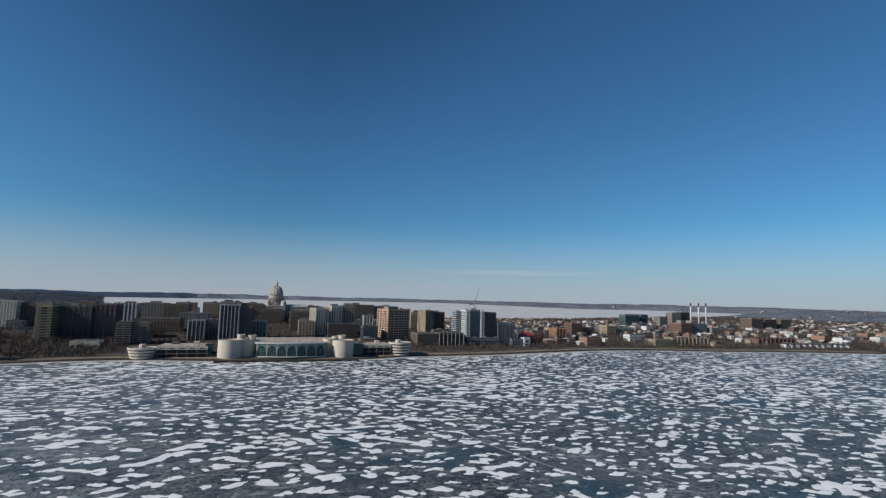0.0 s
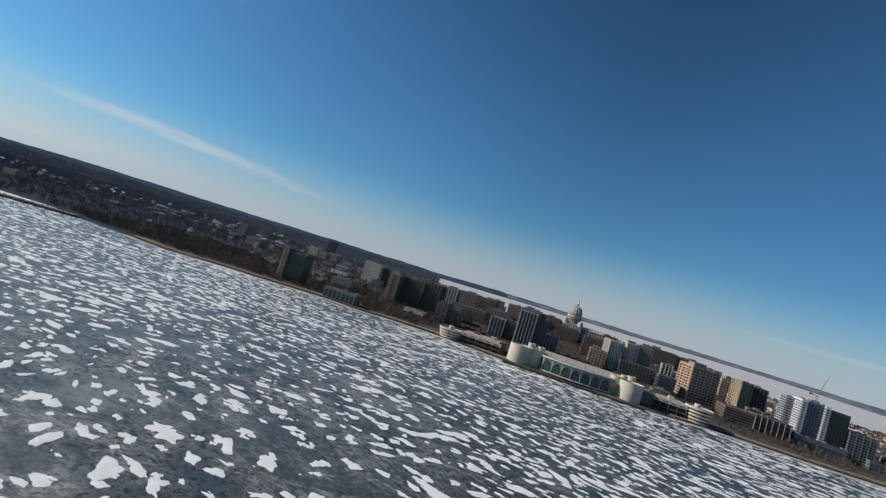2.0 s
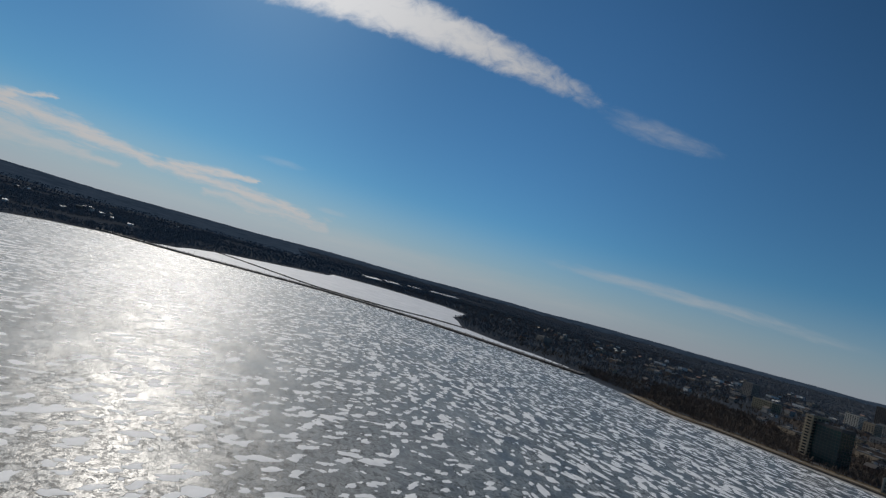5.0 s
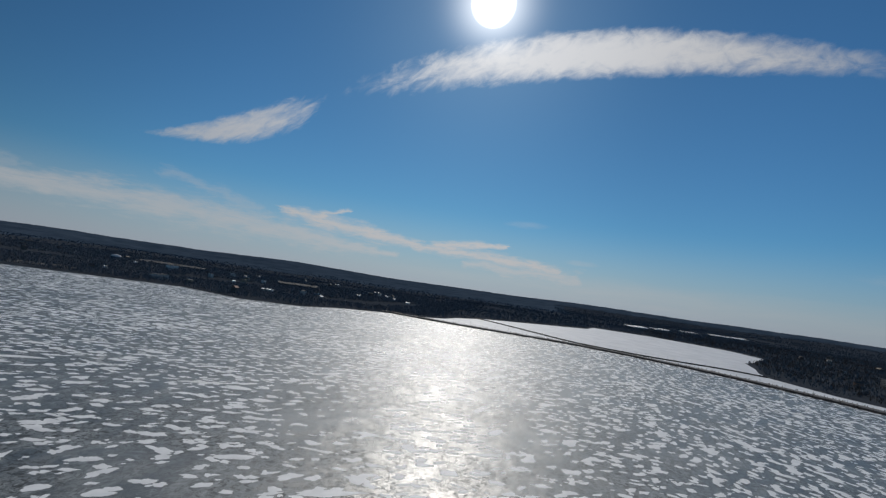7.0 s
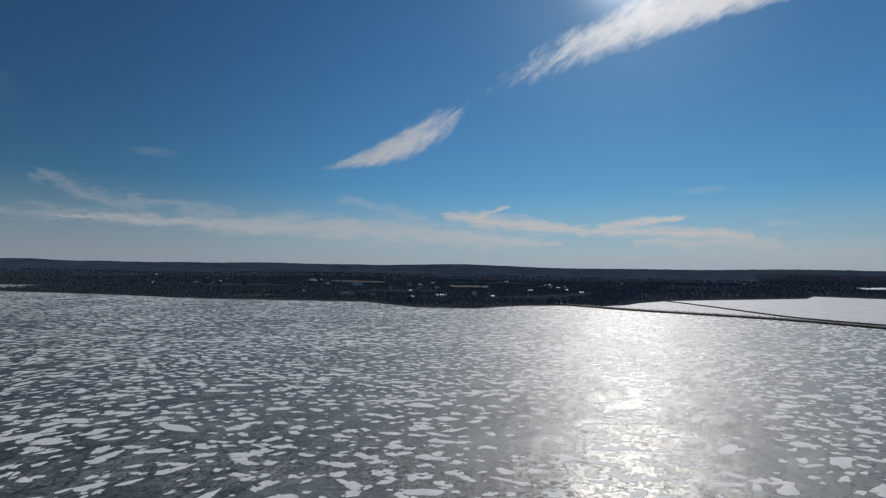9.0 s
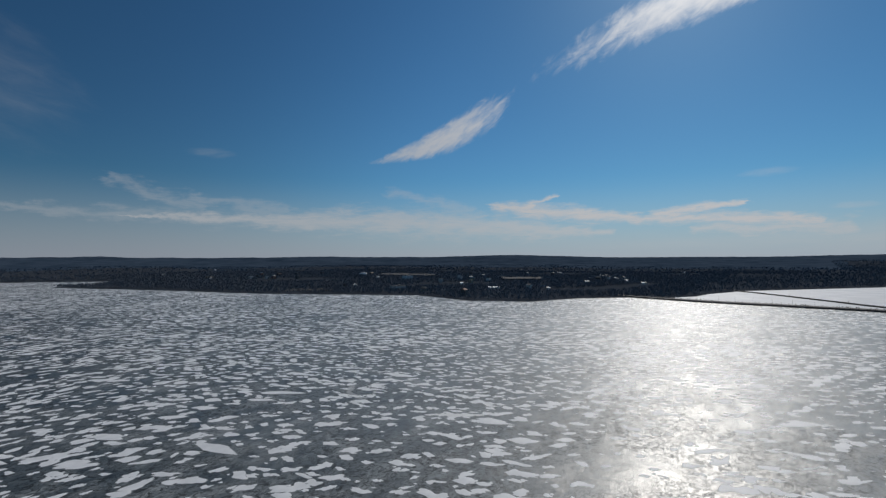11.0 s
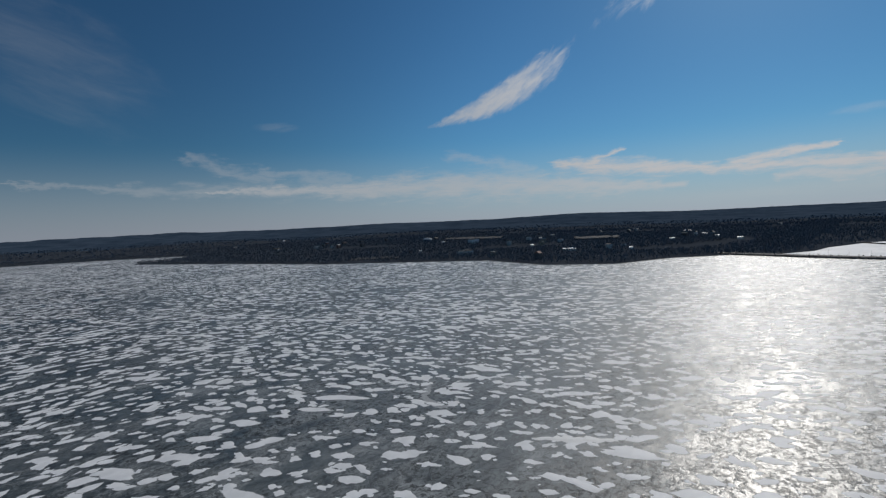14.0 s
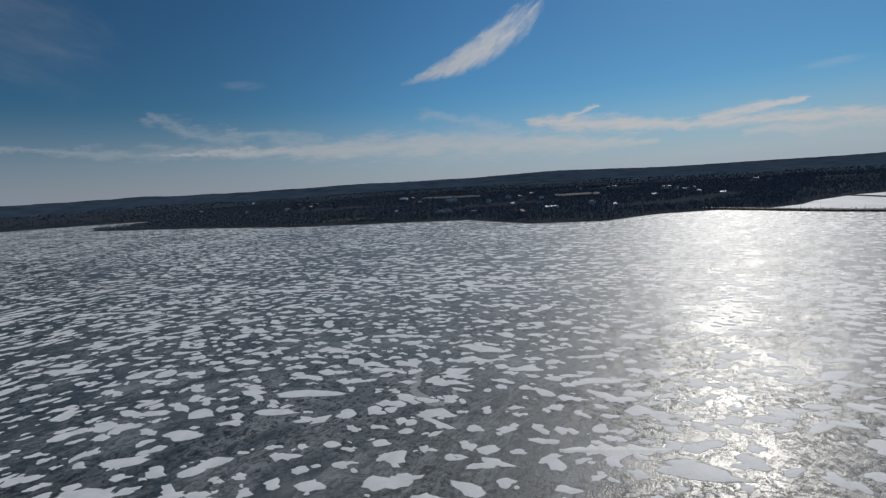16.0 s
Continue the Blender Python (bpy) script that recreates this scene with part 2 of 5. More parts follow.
def ice_material():
    """Clear dark ice, clouded in places, pitted and veined by crystals, with a polished skin between the pits."""
    ma = bpy.data.materials.new("lake_ice")
    ma.use_nodes = True
    N = Nodes(ma.node_tree)
    b = ma.node_tree.nodes["Principled BSDF"]
    pos = N.add("ShaderNodeNewGeometry").outputs["Position"]
    turn = N.add("ShaderNodeMapping")
    N.put(turn.inputs[0], pos)
    turn.inputs["Rotation"].default_value = (0, 0, radians(-108))
    turn.inputs["Scale"].default_value = (0.5, 1, 1)
    along = turn.outputs[0]
    region = N.noise(pos, 0.006, 3.0)
    place = N.add("ShaderNodeSeparateXYZ")
    N.put(place.inputs[0], pos)
    swing = N.m("SUBTRACT", place.outputs[0], N.m("MULTIPLY", place.outputs[1], 0.333))
    west = N.step(N.m("ADD", swing, N.m("MULTIPLY", region, 160.0)), 240.0, 20.0)               # rimed, greyer ice on the western side
    mottle = N.noise(along, 0.055, 6.0, 0.62, 0.6)
    flecks = N.noise(along, 0.34, 7.0, 0.74, 1.3)
    pits = N.noise(pos, 0.40, 7.0, 0.72, 0.8)
    smudge = N.noise(along, 0.021, 6.0, 0.66, 2.2)
    deep = N.mix(N.step(region, 0.35, 0.65), (0.026, 0.037, 0.040), (0.044, 0.050, 0.046))
    blue = N.step(N.noise(pos, 0.011, 3.0), 0.50, 0.72)
    blue = N.m("MULTIPLY", blue, N.m("SUBTRACT", 1.0, N.m("MULTIPLY", west, 0.8)))
    deep = N.mix(blue, deep, (0.013, 0.052, 0.078))
    rime = N.mix(N.step(mottle, 0.35, 0.7), (0.128, 0.146, 0.144), (0.285, 0.302, 0.298))
    cover = N.m("MULTIPLY", N.step(flecks, 0.45, 0.56), N.step(mottle, 0.30, 0.62, 0.12, 1.0))
    cover = N.m("ADD", N.m("MULTIPLY", cover, N.m("SUBTRACT", 1.0, N.m("MULTIPLY", west, 0.45))), N.m("MULTIPLY", west, N.step(N.noise(along, 0.11, 7.0, 0.7, 1.0), 0.36, 0.62, 0.05, 0.95)))
    cover = N.m("MULTIPLY", cover, N.m("SUBTRACT", 1.0, N.m("MULTIPLY", blue, 0.55)))
    col = N.mix(cover, deep, rime)
    col = N.mix(N.step(smudge, 0.50, 0.72, 0.0, 0.62), col, (0.150, 0.155, 0.148))          # cloudy, refrozen slush
    pit = N.m("MULTIPLY", N.step(pits, 0.505, 0.57), N.step(N.noise(pos, 0.017, 3.0), 0.34, 0.56, 0.25, 1.0))
    col = N.mix(N.m("MULTIPLY", pit, 0.9), col, (0.020, 0.023, 0.022))
    web = N.noise(along, 0.16, 6.0, 0.66, 1.9)
    seam = N.step(N.m("ABSOLUTE", N.m("SUBTRACT", web, 0.5)), 0.045, 0.0)
    col = N.mix(N.m("MULTIPLY", seam, N.step(N.noise(pos, 0.03, 3.0), 0.36, 0.54, 0.05, 0.75)), col, (0.014, 0.016, 0.016))
    vein = N.noise(pos, 0.017, 5.0, 0.55, 1.0)                                                # long pale healed cracks
    pale = N.step(N.m("ABSOLUTE", N.m("SUBTRACT", vein, 0.5)), 0.006, 0.0)
    col = N.mix(N.m("MULTIPLY", pale, 0.35), col, (0.30, 0.32, 0.32))
    N.put(b.inputs["Base Color"], col)
    N.put(b.inputs["Roughness"], N.step(cover, 0.0, 1.0, 0.54, 0.74))
    b.inputs["IOR"].default_value = 1.42
    N.put(b.inputs["Specular IOR Level"], N.m("SUBTRACT", 0.78, N.m("MULTIPLY", pit, 0.45)))
    N.put(b.inputs["Coat Weight"], N.m("MULTIPLY", N.m("SUBTRACT", 1.0, N.m("MULTIPLY", pit, 0.45)), N.m("MULTIPLY", N.step(mottle, 0.3, 0.7, 0.74, 0.40), N.m("ADD", 0.40, N.m("MULTIPLY", west, 0.60)))))
    b.inputs["Coat Roughness"].default_value, b.inputs["Coat IOR"].default_value = 0.27, 1.31
    bp = N.add("ShaderNodeBump")
    bp.inputs["Strength"].default_value, bp.inputs["Distance"].default_value = 0.30, 0.3
    N.put(bp.inputs["Height"], N.m("ADD", N.m("SUBTRACT", flecks, N.m("MULTIPLY", pit, 0.5)), N.noise(pos, 1.6, 3.0)))
    N.put(b.inputs["Normal"], bp.outputs[0])
    N.put(b.inputs["Coat Normal"], bp.outputs[0])
    return ma


def drift_material():
    """Wind-packed snow that thins out raggedly toward the edge of each patch."""
    ma = bpy.data.materials.new("drifted_snow")
    ma.use_nodes = True
    N = Nodes(ma.node_tree)
    b = ma.node_tree.nodes["Principled BSDF"]
    pos = N.add("ShaderNodeNewGeometry").outputs["Position"]
    depth = N.add("ShaderNodeAttribute")
    depth.attribute_name = "depth"
    ragged = N.m("ADD", depth.outputs["Fac"], N.m("MULTIPLY", N.m("SUBTRACT", N.noise(pos, 0.7, 5.0, 0.65), 0.5), 1.1))
    full = N.step(ragged, 0.05, 0.5)
    body = N.mix(N.step(N.noise(pos, 0.13, 4.0), 0.3, 0.7), (0.70, 0.705, 0.70), (0.835, 0.835, 0.825))
    N.put(b.inputs["Base Color"], N.mix(full, (0.135, 0.148, 0.145), body))
    b.inputs["Roughness"].default_value, b.inputs["Specular IOR Level"].default_value = 0.62, 0.3
    bp = N.add("ShaderNodeBump")
    bp.inputs["Strength"].default_value, bp.inputs["Distance"].default_value = 0.3, 0.3
    N.put(bp.inputs["Height"], N.noise(pos, 1.3, 4.0))
    N.put(b.inputs["Normal"], bp.outputs[0])
    return ma


ICE = ice_material()
DRIFT = drift_material()
SNOW = mat("wind_packed_snow", (0.83, 0.82, 0.79), (0.68, 0.68, 0.66), 0.12, 0.6, bump=0.3, spec=0.45)
BAY = mat("snow_covered_ice", (0.74, 0.75, 0.76), (0.55, 0.57, 0.59), 0.02, 0.7, bump=0.3, spec=0.2)
FARICE = mat("far_lake_snow", (0.58, 0.572, 0.55), (0.46, 0.46, 0.45), 0.006, 0.6, bump=0.1)
# Woodland floor: the bluish cast is distance haze mixed into the colour.
WINTER = mat("haze_tinted_ground", (0.058, 0.067, 0.080), (0.044, 0.051, 0.061), 0.014, 0.95, bump=0.4, fine=5, spec=0.0)
LAWN = mat("dormant_lawn", (0.23, 0.18, 0.12), (0.14, 0.11, 0.075), 0.05, 0.95, spec=0.0)
BARK = mat("bare_bark", (0.115, 0.094, 0.081), (0.070, 0.059, 0.053), 0.03, 0.95, spec=0.0)
# Bluish where near bark is brown: the haze over the water, as colour.
WOODS = mat("haze_tinted_woods", (0.150, 0.166, 0.186), (0.120, 0.134, 0.152), 0.012, 0.95, spec=0.0)
WESTBARK = mat("grey_bark", (0.130, 0.106, 0.090), (0.086, 0.071, 0.061), 0.03, 0.95, spec=0.0)
# Horizon trees: the blue of distance haze is put into their colour.
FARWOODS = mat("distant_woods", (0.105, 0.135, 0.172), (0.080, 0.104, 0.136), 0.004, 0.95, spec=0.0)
CITY = mat("city_ground", (0.092, 0.078, 0.066), (0.045, 0.039, 0.035), 0.03, 0.95, bump=0.3, fine=4, spec=0.0)
# Horizon land, its base colour shifted to blue in place of air haze.
FARLAND = mat("haze_blue_land", (0.068, 0.094, 0.128), (0.030, 0.050, 0.076), 0.009, 0.95, bump=0.1, fine=4, spec=0.0)
# Northern hills and their woods: pale lavender haze painted as base colour.
NORTHLAND = mat("haze_paled_hills", (0.200, 0.222, 0.255), (0.092, 0.108, 0.135), 0.009, 0.95, bump=0.1, fine=5, spec=0.0)
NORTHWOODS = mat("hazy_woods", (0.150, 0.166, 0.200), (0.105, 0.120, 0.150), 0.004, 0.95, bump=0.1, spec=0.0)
HOTEL = mat("hotel_grey_panel", (0.085, 0.083, 0.078), (0.058, 0.056, 0.053), 0.1, 0.7)
SHOREICE = mat("stained_shore_ice", (0.50, 0.48, 0.44), (0.30, 0.29, 0.27), 0.06, 0.8, bump=0.4, spec=0.2)
FIELD = mat("stubble_field", (0.145, 0.135, 0.122), (0.095, 0.089, 0.081), 0.02, 0.95, spec=0.1)
ASPHALT = mat("asphalt", (0.060, 0.060, 0.062), (0.040, 0.040, 0.042), 0.06, 0.9)
RIPRAP = mat("riprap_stone", (0.075, 0.07, 0.066), (0.03, 0.03, 0.03), 0.3, 0.9, bump=0.6, spec=0.0)
CREAM = mat("cream_precast", (0.58, 0.52, 0.43), (0.48, 0.43, 0.36), 0.08, 0.75)
CONCRETE = mat("grey_concrete", (0.33, 0.305, 0.275), (0.22, 0.205, 0.185), 0.08, 0.85)
GRANITE = mat("white_granite", (0.44, 0.41, 0.36), (0.33, 0.31, 0.275), 0.06, 0.7)
WHITE = mat("white_panel", (0.66, 0.66, 0.64), (0.52, 0.52, 0.51), 0.1, 0.6)
IVORY = mat("ivory_precast", (0.72, 0.655, 0.55), (0.60, 0.545, 0.46), 0.1, 0.65)
ROSE = mat("rose_stone_band", (0.62, 0.47, 0.36), (0.52, 0.39, 0.30), 0.1, 0.8)
TAN = mat("tan_brick", (0.40, 0.31, 0.21), (0.30, 0.23, 0.16), 0.1, 0.85)
OLIVE = mat("olive_brick", (0.31, 0.265, 0.175), (0.22, 0.19, 0.13), 0.1, 0.85)
TERRA = mat("terracotta_stone", (0.52, 0.335, 0.235), (0.42, 0.265, 0.185), 0.1, 0.8)
BRICK = mat("red_brick", (0.195, 0.112, 0.088), (0.14, 0.082, 0.066), 0.1, 0.9)
ORANGE = mat("orange_brick", (0.31, 0.175, 0.115), (0.24, 0.135, 0.09), 0.1, 0.85)
BROWN = mat("brown_brick", (0.185, 0.138, 0.108), (0.125, 0.095, 0.076), 0.1, 0.9)
DARKB = mat("dark_brick", (0.095, 0.085, 0.078), (0.062, 0.056, 0.053), 0.1, 0.85)
GREY = mat("grey_stone", (0.27, 0.245, 0.215), (0.19, 0.172, 0.152), 0.08, 0.85)
SAGE = mat("sage_green_panel", (0.17, 0.20, 0.175), (0.12, 0.145, 0.125), 0.1, 0.7)
PEWTER = mat("pewter_frame", (0.42, 0.45, 0.45), (0.34, 0.37, 0.37), 0.1, 0.6)
SLATEB = mat("slate_blue_panel", (0.165, 0.185, 0.20), (0.115, 0.130, 0.142), 0.1, 0.6)
ROOF = mat("tar_gravel_roof", (0.085, 0.082, 0.08), (0.050, 0.050, 0.050), 0.1, 0.95, vary=0.4)
PINKDECK = mat("roof_terrace_paving", (0.40, 0.33, 0.28), (0.30, 0.25, 0.21), 0.15, 0.85)
REDROOF = mat("red_metal_roof", (0.30, 0.035, 0.045), (0.22, 0.03, 0.035), 0.1, 0.5)
METAL = mat("painted_steel", (0.30, 0.31, 0.32), (0.22, 0.23, 0.24), 0.3, 0.5, metal=0.4)
SHINGLE = mat("asphalt_shingle", (0.11, 0.10, 0.095), (0.06, 0.055, 0.055), 0.2, 0.95, vary=0.6)
SIDING = mat("house_siding", (0.66, 0.64, 0.60), (0.55, 0.53, 0.50), 0.2, 0.8, vary=0.7)
CRACK = mat("refrozen_crack", (0.030, 0.034, 0.036), (0.016, 0.018, 0.020), 0.8, 0.5, bump=0.4)
PALEICE = mat("thin_snow_film", (0.42, 0.43, 0.43), (0.26, 0.27, 0.27), 0.5, 0.75, bump=0.3, spec=0.2)
DARKVOID = mat("shaded_opening", (0.03, 0.03, 0.032), (0.02, 0.02, 0.022), 0.2, 0.9)


def glass(name, colour, rough=0.12):
    ma = mat(name, colour, tuple(c * 0.6 for c in colour), 0.12, rough, bump=0.02)
    ma.node_tree.nodes["Principled BSDF"].inputs["IOR"].default_value = 1.5
    return ma


GLASS = glass("dark_window_glass", (0.034, 0.036, 0.038))
GREEN = glass("green_curtain_glass", (0.020, 0.060, 0.052))
PALETEAL = mat("pale_teal_panel", (0.27, 0.35, 0.355), (0.20, 0.27, 0.275), 0.2, 0.6)
TEAL = glass("teal_window_glass", (0.016, 0.066, 0.070))
BLUEG = glass("blue_window_glass", (0.05, 0.085, 0.12))

# ---- mesh helpers ----
class Geo:
    """Gathers vertices and faces of one mesh."""

    def __init__(self):
        self.v, self.f = [], []

    def add(self, verts, faces):
        n = len(self.v)
        self.v += [tuple(p) for p in verts]
        self.f += [tuple(n + i for i in f) for f in faces]
        return self

    def box(self, x0, x1, y0, y1, z0, z1):
        return self.add([(x, y, z) for z in (z0, z1) for x, y in ((x0, y0), (x1, y0), (x1, y1), (x0, y1))],
                        [(3, 2, 1, 0), (4, 5, 6, 7), (0, 1, 5, 4), (1, 2, 6, 5), (2, 3, 7, 6), (3, 0, 4, 7)])

    def prism(self, pts, z0, z1):
        n = len(pts)
        return self.add([(x, y, z0) for x, y in pts] + [(x, y, z1) for x, y in pts],
                        [tuple(range(n - 1, -1, -1)), tuple(range(n, 2 * n))] + [(i, (i + 1) % n, n + (i + 1) % n, n + i) for i in range(n)])

    def lathe(self, profile, n=24, x=0.0, y=0.0, cap=True):
        """Turns (radius, height) pairs round the upright through x, y."""
        k = len(profile)
        verts = [(x + r * math.cos(2 * math.pi * j / n), y + r * math.sin(2 * math.pi * j / n), z) for r, z in profile for j in range(n)]
        faces = [(i * n + j, i * n + (j + 1) % n, (i + 1) * n + (j + 1) % n, (i + 1) * n + j) for i in range(k - 1) for j in range(n)]
        if cap:
            faces += [tuple(range(n - 1, -1, -1)), tuple((k - 1) * n + j for j in range(n))]
        return self.add(verts, faces)

    def beam(self, a, b, r0, r1=None, n=4):
        a, b = Vector(a), Vector(b)
        q = (b - a).to_track_quat("Z", "Y")
        r1 = r0 if r1 is None else r1
        ring = [(math.cos(2 * math.pi * j / n), math.sin(2 * math.pi * j / n)) for j in range(n)]
        verts = [a + q @ Vector((c * r0, s * r0, 0)) for c, s in ring] + [b + q @ Vector((c * r1, s * r1, 0)) for c, s in ring]
        return self.add(verts, [(j, (j + 1) % n, n + (j + 1) % n, n + j) for j in range(n)] + [tuple(range(n - 1, -1, -1)), tuple(range(n, 2 * n))])

    def gable(self, w, d, z0, rise, over=0.5):
        x, y = w / 2 + over, d / 2 + over
        return self.add([(-x, -y, z0), (x, -y, z0), (x, y, z0), (-x, y, z0), (0, -y, z0 + rise), (0, y, z0 + rise)],
                        [(0, 1, 4), (2, 3, 5), (1, 2, 5, 4), (3, 0, 4, 5), (3, 2, 1, 0)])

    def mesh(self, name, material, smooth=False):
        me = bpy.data.meshes.new(name)
        me.from_pydata(self.v, [], self.f)
        me.materials.append(material)
        if smooth:
            me.polygons.foreach_set("use_smooth", [True] * len(me.polygons))
        return me


def part(name, geo, material, parent, label="", at=(0, 0, 0), smooth=False, turn=0.0):
    """Links a Geo, or a ready mesh, as one object under a thing."""
    me = geo.mesh(name, material, smooth) if isinstance(geo, Geo) else geo
    ob = new(name, me)
    ob.parent = parent
    ob.location = at
    ob.rotation_euler = (0, 0, radians(turn))
    return tagged(ob, label) if label else ob


def thing(name, at, label, category, group="", kind="", turn=0.0):
    ob = new(name)
    ob.empty_display_size = 2
    ob.location, ob.rotation_euler = at, (0, 0, radians(turn))
    return tagged(ob, label, category, group, kind)


# ---- shores and ground ----
MONONA_N = [(-715, -66), (-589, -65), (-510, -72), (-449, -44), (-390, -30), (-304, -4), (-257, -6), (-217, 8), (-150, 14), (-63, -4),
            (-15, -6), (93, -6), (164, 17), (229, 24), (300, 33), (373, 50), (502, 76), (620, 68), (715, 42), (859, 22), (1035, -21),
            (1400, -120), (2000, -300), (2600, -900), (2800, -1800), (2200, -2800), (1000, -3150), (0, -3120), (-478, -3098), (-657, -3057)]
MONONA_S = [(-860, -2913), (-1000, -2750), (-900, -2560), (-720, -2470), (-706, -2422), (-811, -2013), (-865, -1661), (-968, -1418),
            (-1020, -1288), (-955, -1105), (-1000, -1000), (-1118, -954), (-1200, -860), (-1208, -805)]
BAY_SHORE = [(-1290, -755), (-1384, -740), (-1540, -680), (-1690, -550), (-1942, -330), (-2124, -290), (-2097, -70), (-2000, 20),
             (-1900, 110), (-1800, 130), (-1665, 140), (-1400, 0), (-1345, -40), (-1200, -78), (-1085, -118), (-1022, -126), (-890, -96), (-838, -66), (-758, -46)]
MENDOTA = [(-560, 1480), (200, 1380), (900, 1400), (1700, 1560), (2500, 1750), (3150, 2050), (2700, 2500), (2200, 2700), (1750, 3300),
           (1500, 3650), (600, 3740), (-300, 3680), (-1090, 3350), (-890, 2600), (-650, 2050)]
LAKE = np.array(MONONA_N + MONONA_S + BAY_SHORE, float)
MENDOTA = np.array(MENDOTA, float)
HUB = np.array((-60.0, -600.0))


def shore_distance(x, y, poly):
    """Metres to the outline, positive outside it."""
    a, b = poly, np.roll(poly, -1, 0)
    best, inside = np.full(x.shape, 1e9), np.zeros(x.shape, bool)
    for (ax, ay), (bx, by) in zip(a, b):
        dx, dy = bx - ax, by - ay
        t = np.clip(((x - ax) * dx + (y - ay) * dy) / (dx * dx + dy * dy), 0, 1)
        best = np.minimum(best, np.hypot(x - ax - t * dx, y - ay - t * dy))
        cross = (ay > y) != (by > y)
        with np.errstate(divide="ignore", invalid="ignore"):
            inside ^= cross & (x < (bx - ax) * (y - ay) / (by - ay if by != ay else 1e-9) + ax)
    return np.where(inside, -best, best)


def smooth01(v):
    v = np.clip(v, 0, 1)
    return v * v * (3 - 2 * v)


def wave(x, y, size, seed):
    """Gentle rolling, -1 to 1."""
    r = np.random.RandomState(seed)
    s = 0
    for k in range(5):
        a, p, m = r.uniform(0, 6.3), r.uniform(0, 6.3), size * r.uniform(0.6, 1.6)
        s = s + np.sin((x * np.cos(a) + y * np.sin(a)) * 6.28 / m + p)
    return s / 3.2


def lift(x, y):
    r = np.hypot(x - HUB[0], y - HUB[1])
    return 48 * np.clip((r - 2200) / 2300, 0, 1) ** 1.3 * (1 + 0.36 * smooth01((y - 1500) / 1500))


def ground_height(x, y):
    x, y = np.asarray(x, float), np.asarray(y, float)
    sd = np.minimum(shore_distance(x, y, LAKE), shore_distance(x, y, MENDOTA))
    r = np.hypot(x - HUB[0], y - HUB[1])
    bank = np.clip(sd * 0.3, -3, 1.6)
    inland = smooth01(sd / 300)
    across = np.exp(-((y - 480) / 300) ** 2) * (0.25 + 0.75 * np.exp(-((x + 20) / 420) ** 2))
    city = 21 * across * smooth01(sd / 160)
    roll = (3.0 + 2.5 * wave(x, y, 900, 3)) * inland
    far = (33 - 12 * smooth01((y - 1500) / 1500) + 7 * wave(x, y, 1500, 5) + 3 * wave(x, y, 500, 6)) * smooth01((r - 3500) / 1050) * smooth01(sd / 250)
    south = 14 * smooth01((-1300 - y) / 1200) * smooth01(sd / 700) * (1 + 0.5 * wave(x, y, 1100, 8))
    crest = (2.6 * wave(x, y, 160, 14) + 1.5 * wave(x, y, 60, 15)) * smooth01((r - 2600) / 500) * smooth01(sd / 120)
    return bank + lift(x, y) * smooth01(sd / 60 + 1) + city + roll + far + south + crest


def ground_at(x, y):
    return float(ground_height(np.array([x]), np.array([y]))[0])


def ring_sheet(name, material, height, keep=None, radii=None, count=900):
    """A sheet of rings round the middle of the lake, each ring a little wider than the last."""
    ang = np.linspace(0, 2 * np.pi, count, endpoint=False)
    x = HUB[0] + np.outer(radii, np.sin(ang))
    y = HUB[1] + np.outer(radii, np.cos(ang))
    z = height(x.ravel(), y.ravel()).reshape(x.shape)
    n, m = x.shape
    idx = np.arange(n * m).reshape(n, m)
    nxt = np.roll(idx, -1, 1)
    quads = np.stack([idx[:-1], nxt[:-1], nxt[1:], idx[1:]], -1).reshape(-1, 4)[:, ::-1]
    pts = np.stack([x.ravel(), y.ravel(), z.ravel()], 1)
    if keep is not None:
        ok = keep(x.ravel(), y.ravel())
        quads = quads[ok[quads].any(1)]
        used = np.unique(quads)
        remap = np.full(len(pts), -1)
        remap[used] = np.arange(len(used))
        pts, quads = pts[used], remap[quads]
    me = bpy.data.meshes.new(name)
    me.from_pydata(pts.tolist(), [], quads.tolist())
    me.materials.append(material)
    me.polygons.foreach_set("use_smooth", [True] * len(me.polygons))
    return new(name, me)


RADII = np.concatenate([np.linspace(2, 480, 20), np.arange(490, 1500, 14), np.geomspace(1515, 4780, 120)])


def ashore(x, y):
    return np.minimum(shore_distance(x, y, LAKE), shore_distance(x, y, MENDOTA)) > -60


def in_city(x, y):
    return (y > -140) & (x > -620 - 60 * np.sin(y * 0.02)) & (x < 2000) & (y < 1700) & (np.hypot(x - HUB[0], y - HUB[1]) < 3300)


def in_distance(x, y):
    return np.hypot(x - HUB[0], y - HUB[1]) > np.where((x < -300) & (y > -300), 4050, 3150)


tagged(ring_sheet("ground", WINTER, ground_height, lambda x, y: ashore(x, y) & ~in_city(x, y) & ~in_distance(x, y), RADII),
       "dark winter woodland floor with leaf litter, tinted blue for haze", "ground", kind="structure")
tagged(ring_sheet("city_ground", CITY, lambda x, y: ground_height(x, y) + 0.05, lambda x, y: ashore(x, y) & in_city(x, y), RADII),
       "streets, yards and dormant lawns of the city", "ground", kind="structure")
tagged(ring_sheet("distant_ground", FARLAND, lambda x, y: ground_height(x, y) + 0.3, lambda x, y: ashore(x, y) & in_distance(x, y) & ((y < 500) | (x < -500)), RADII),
       "low dark wooded hills on the horizon, haze blue in their colour", "hills", kind="structure")
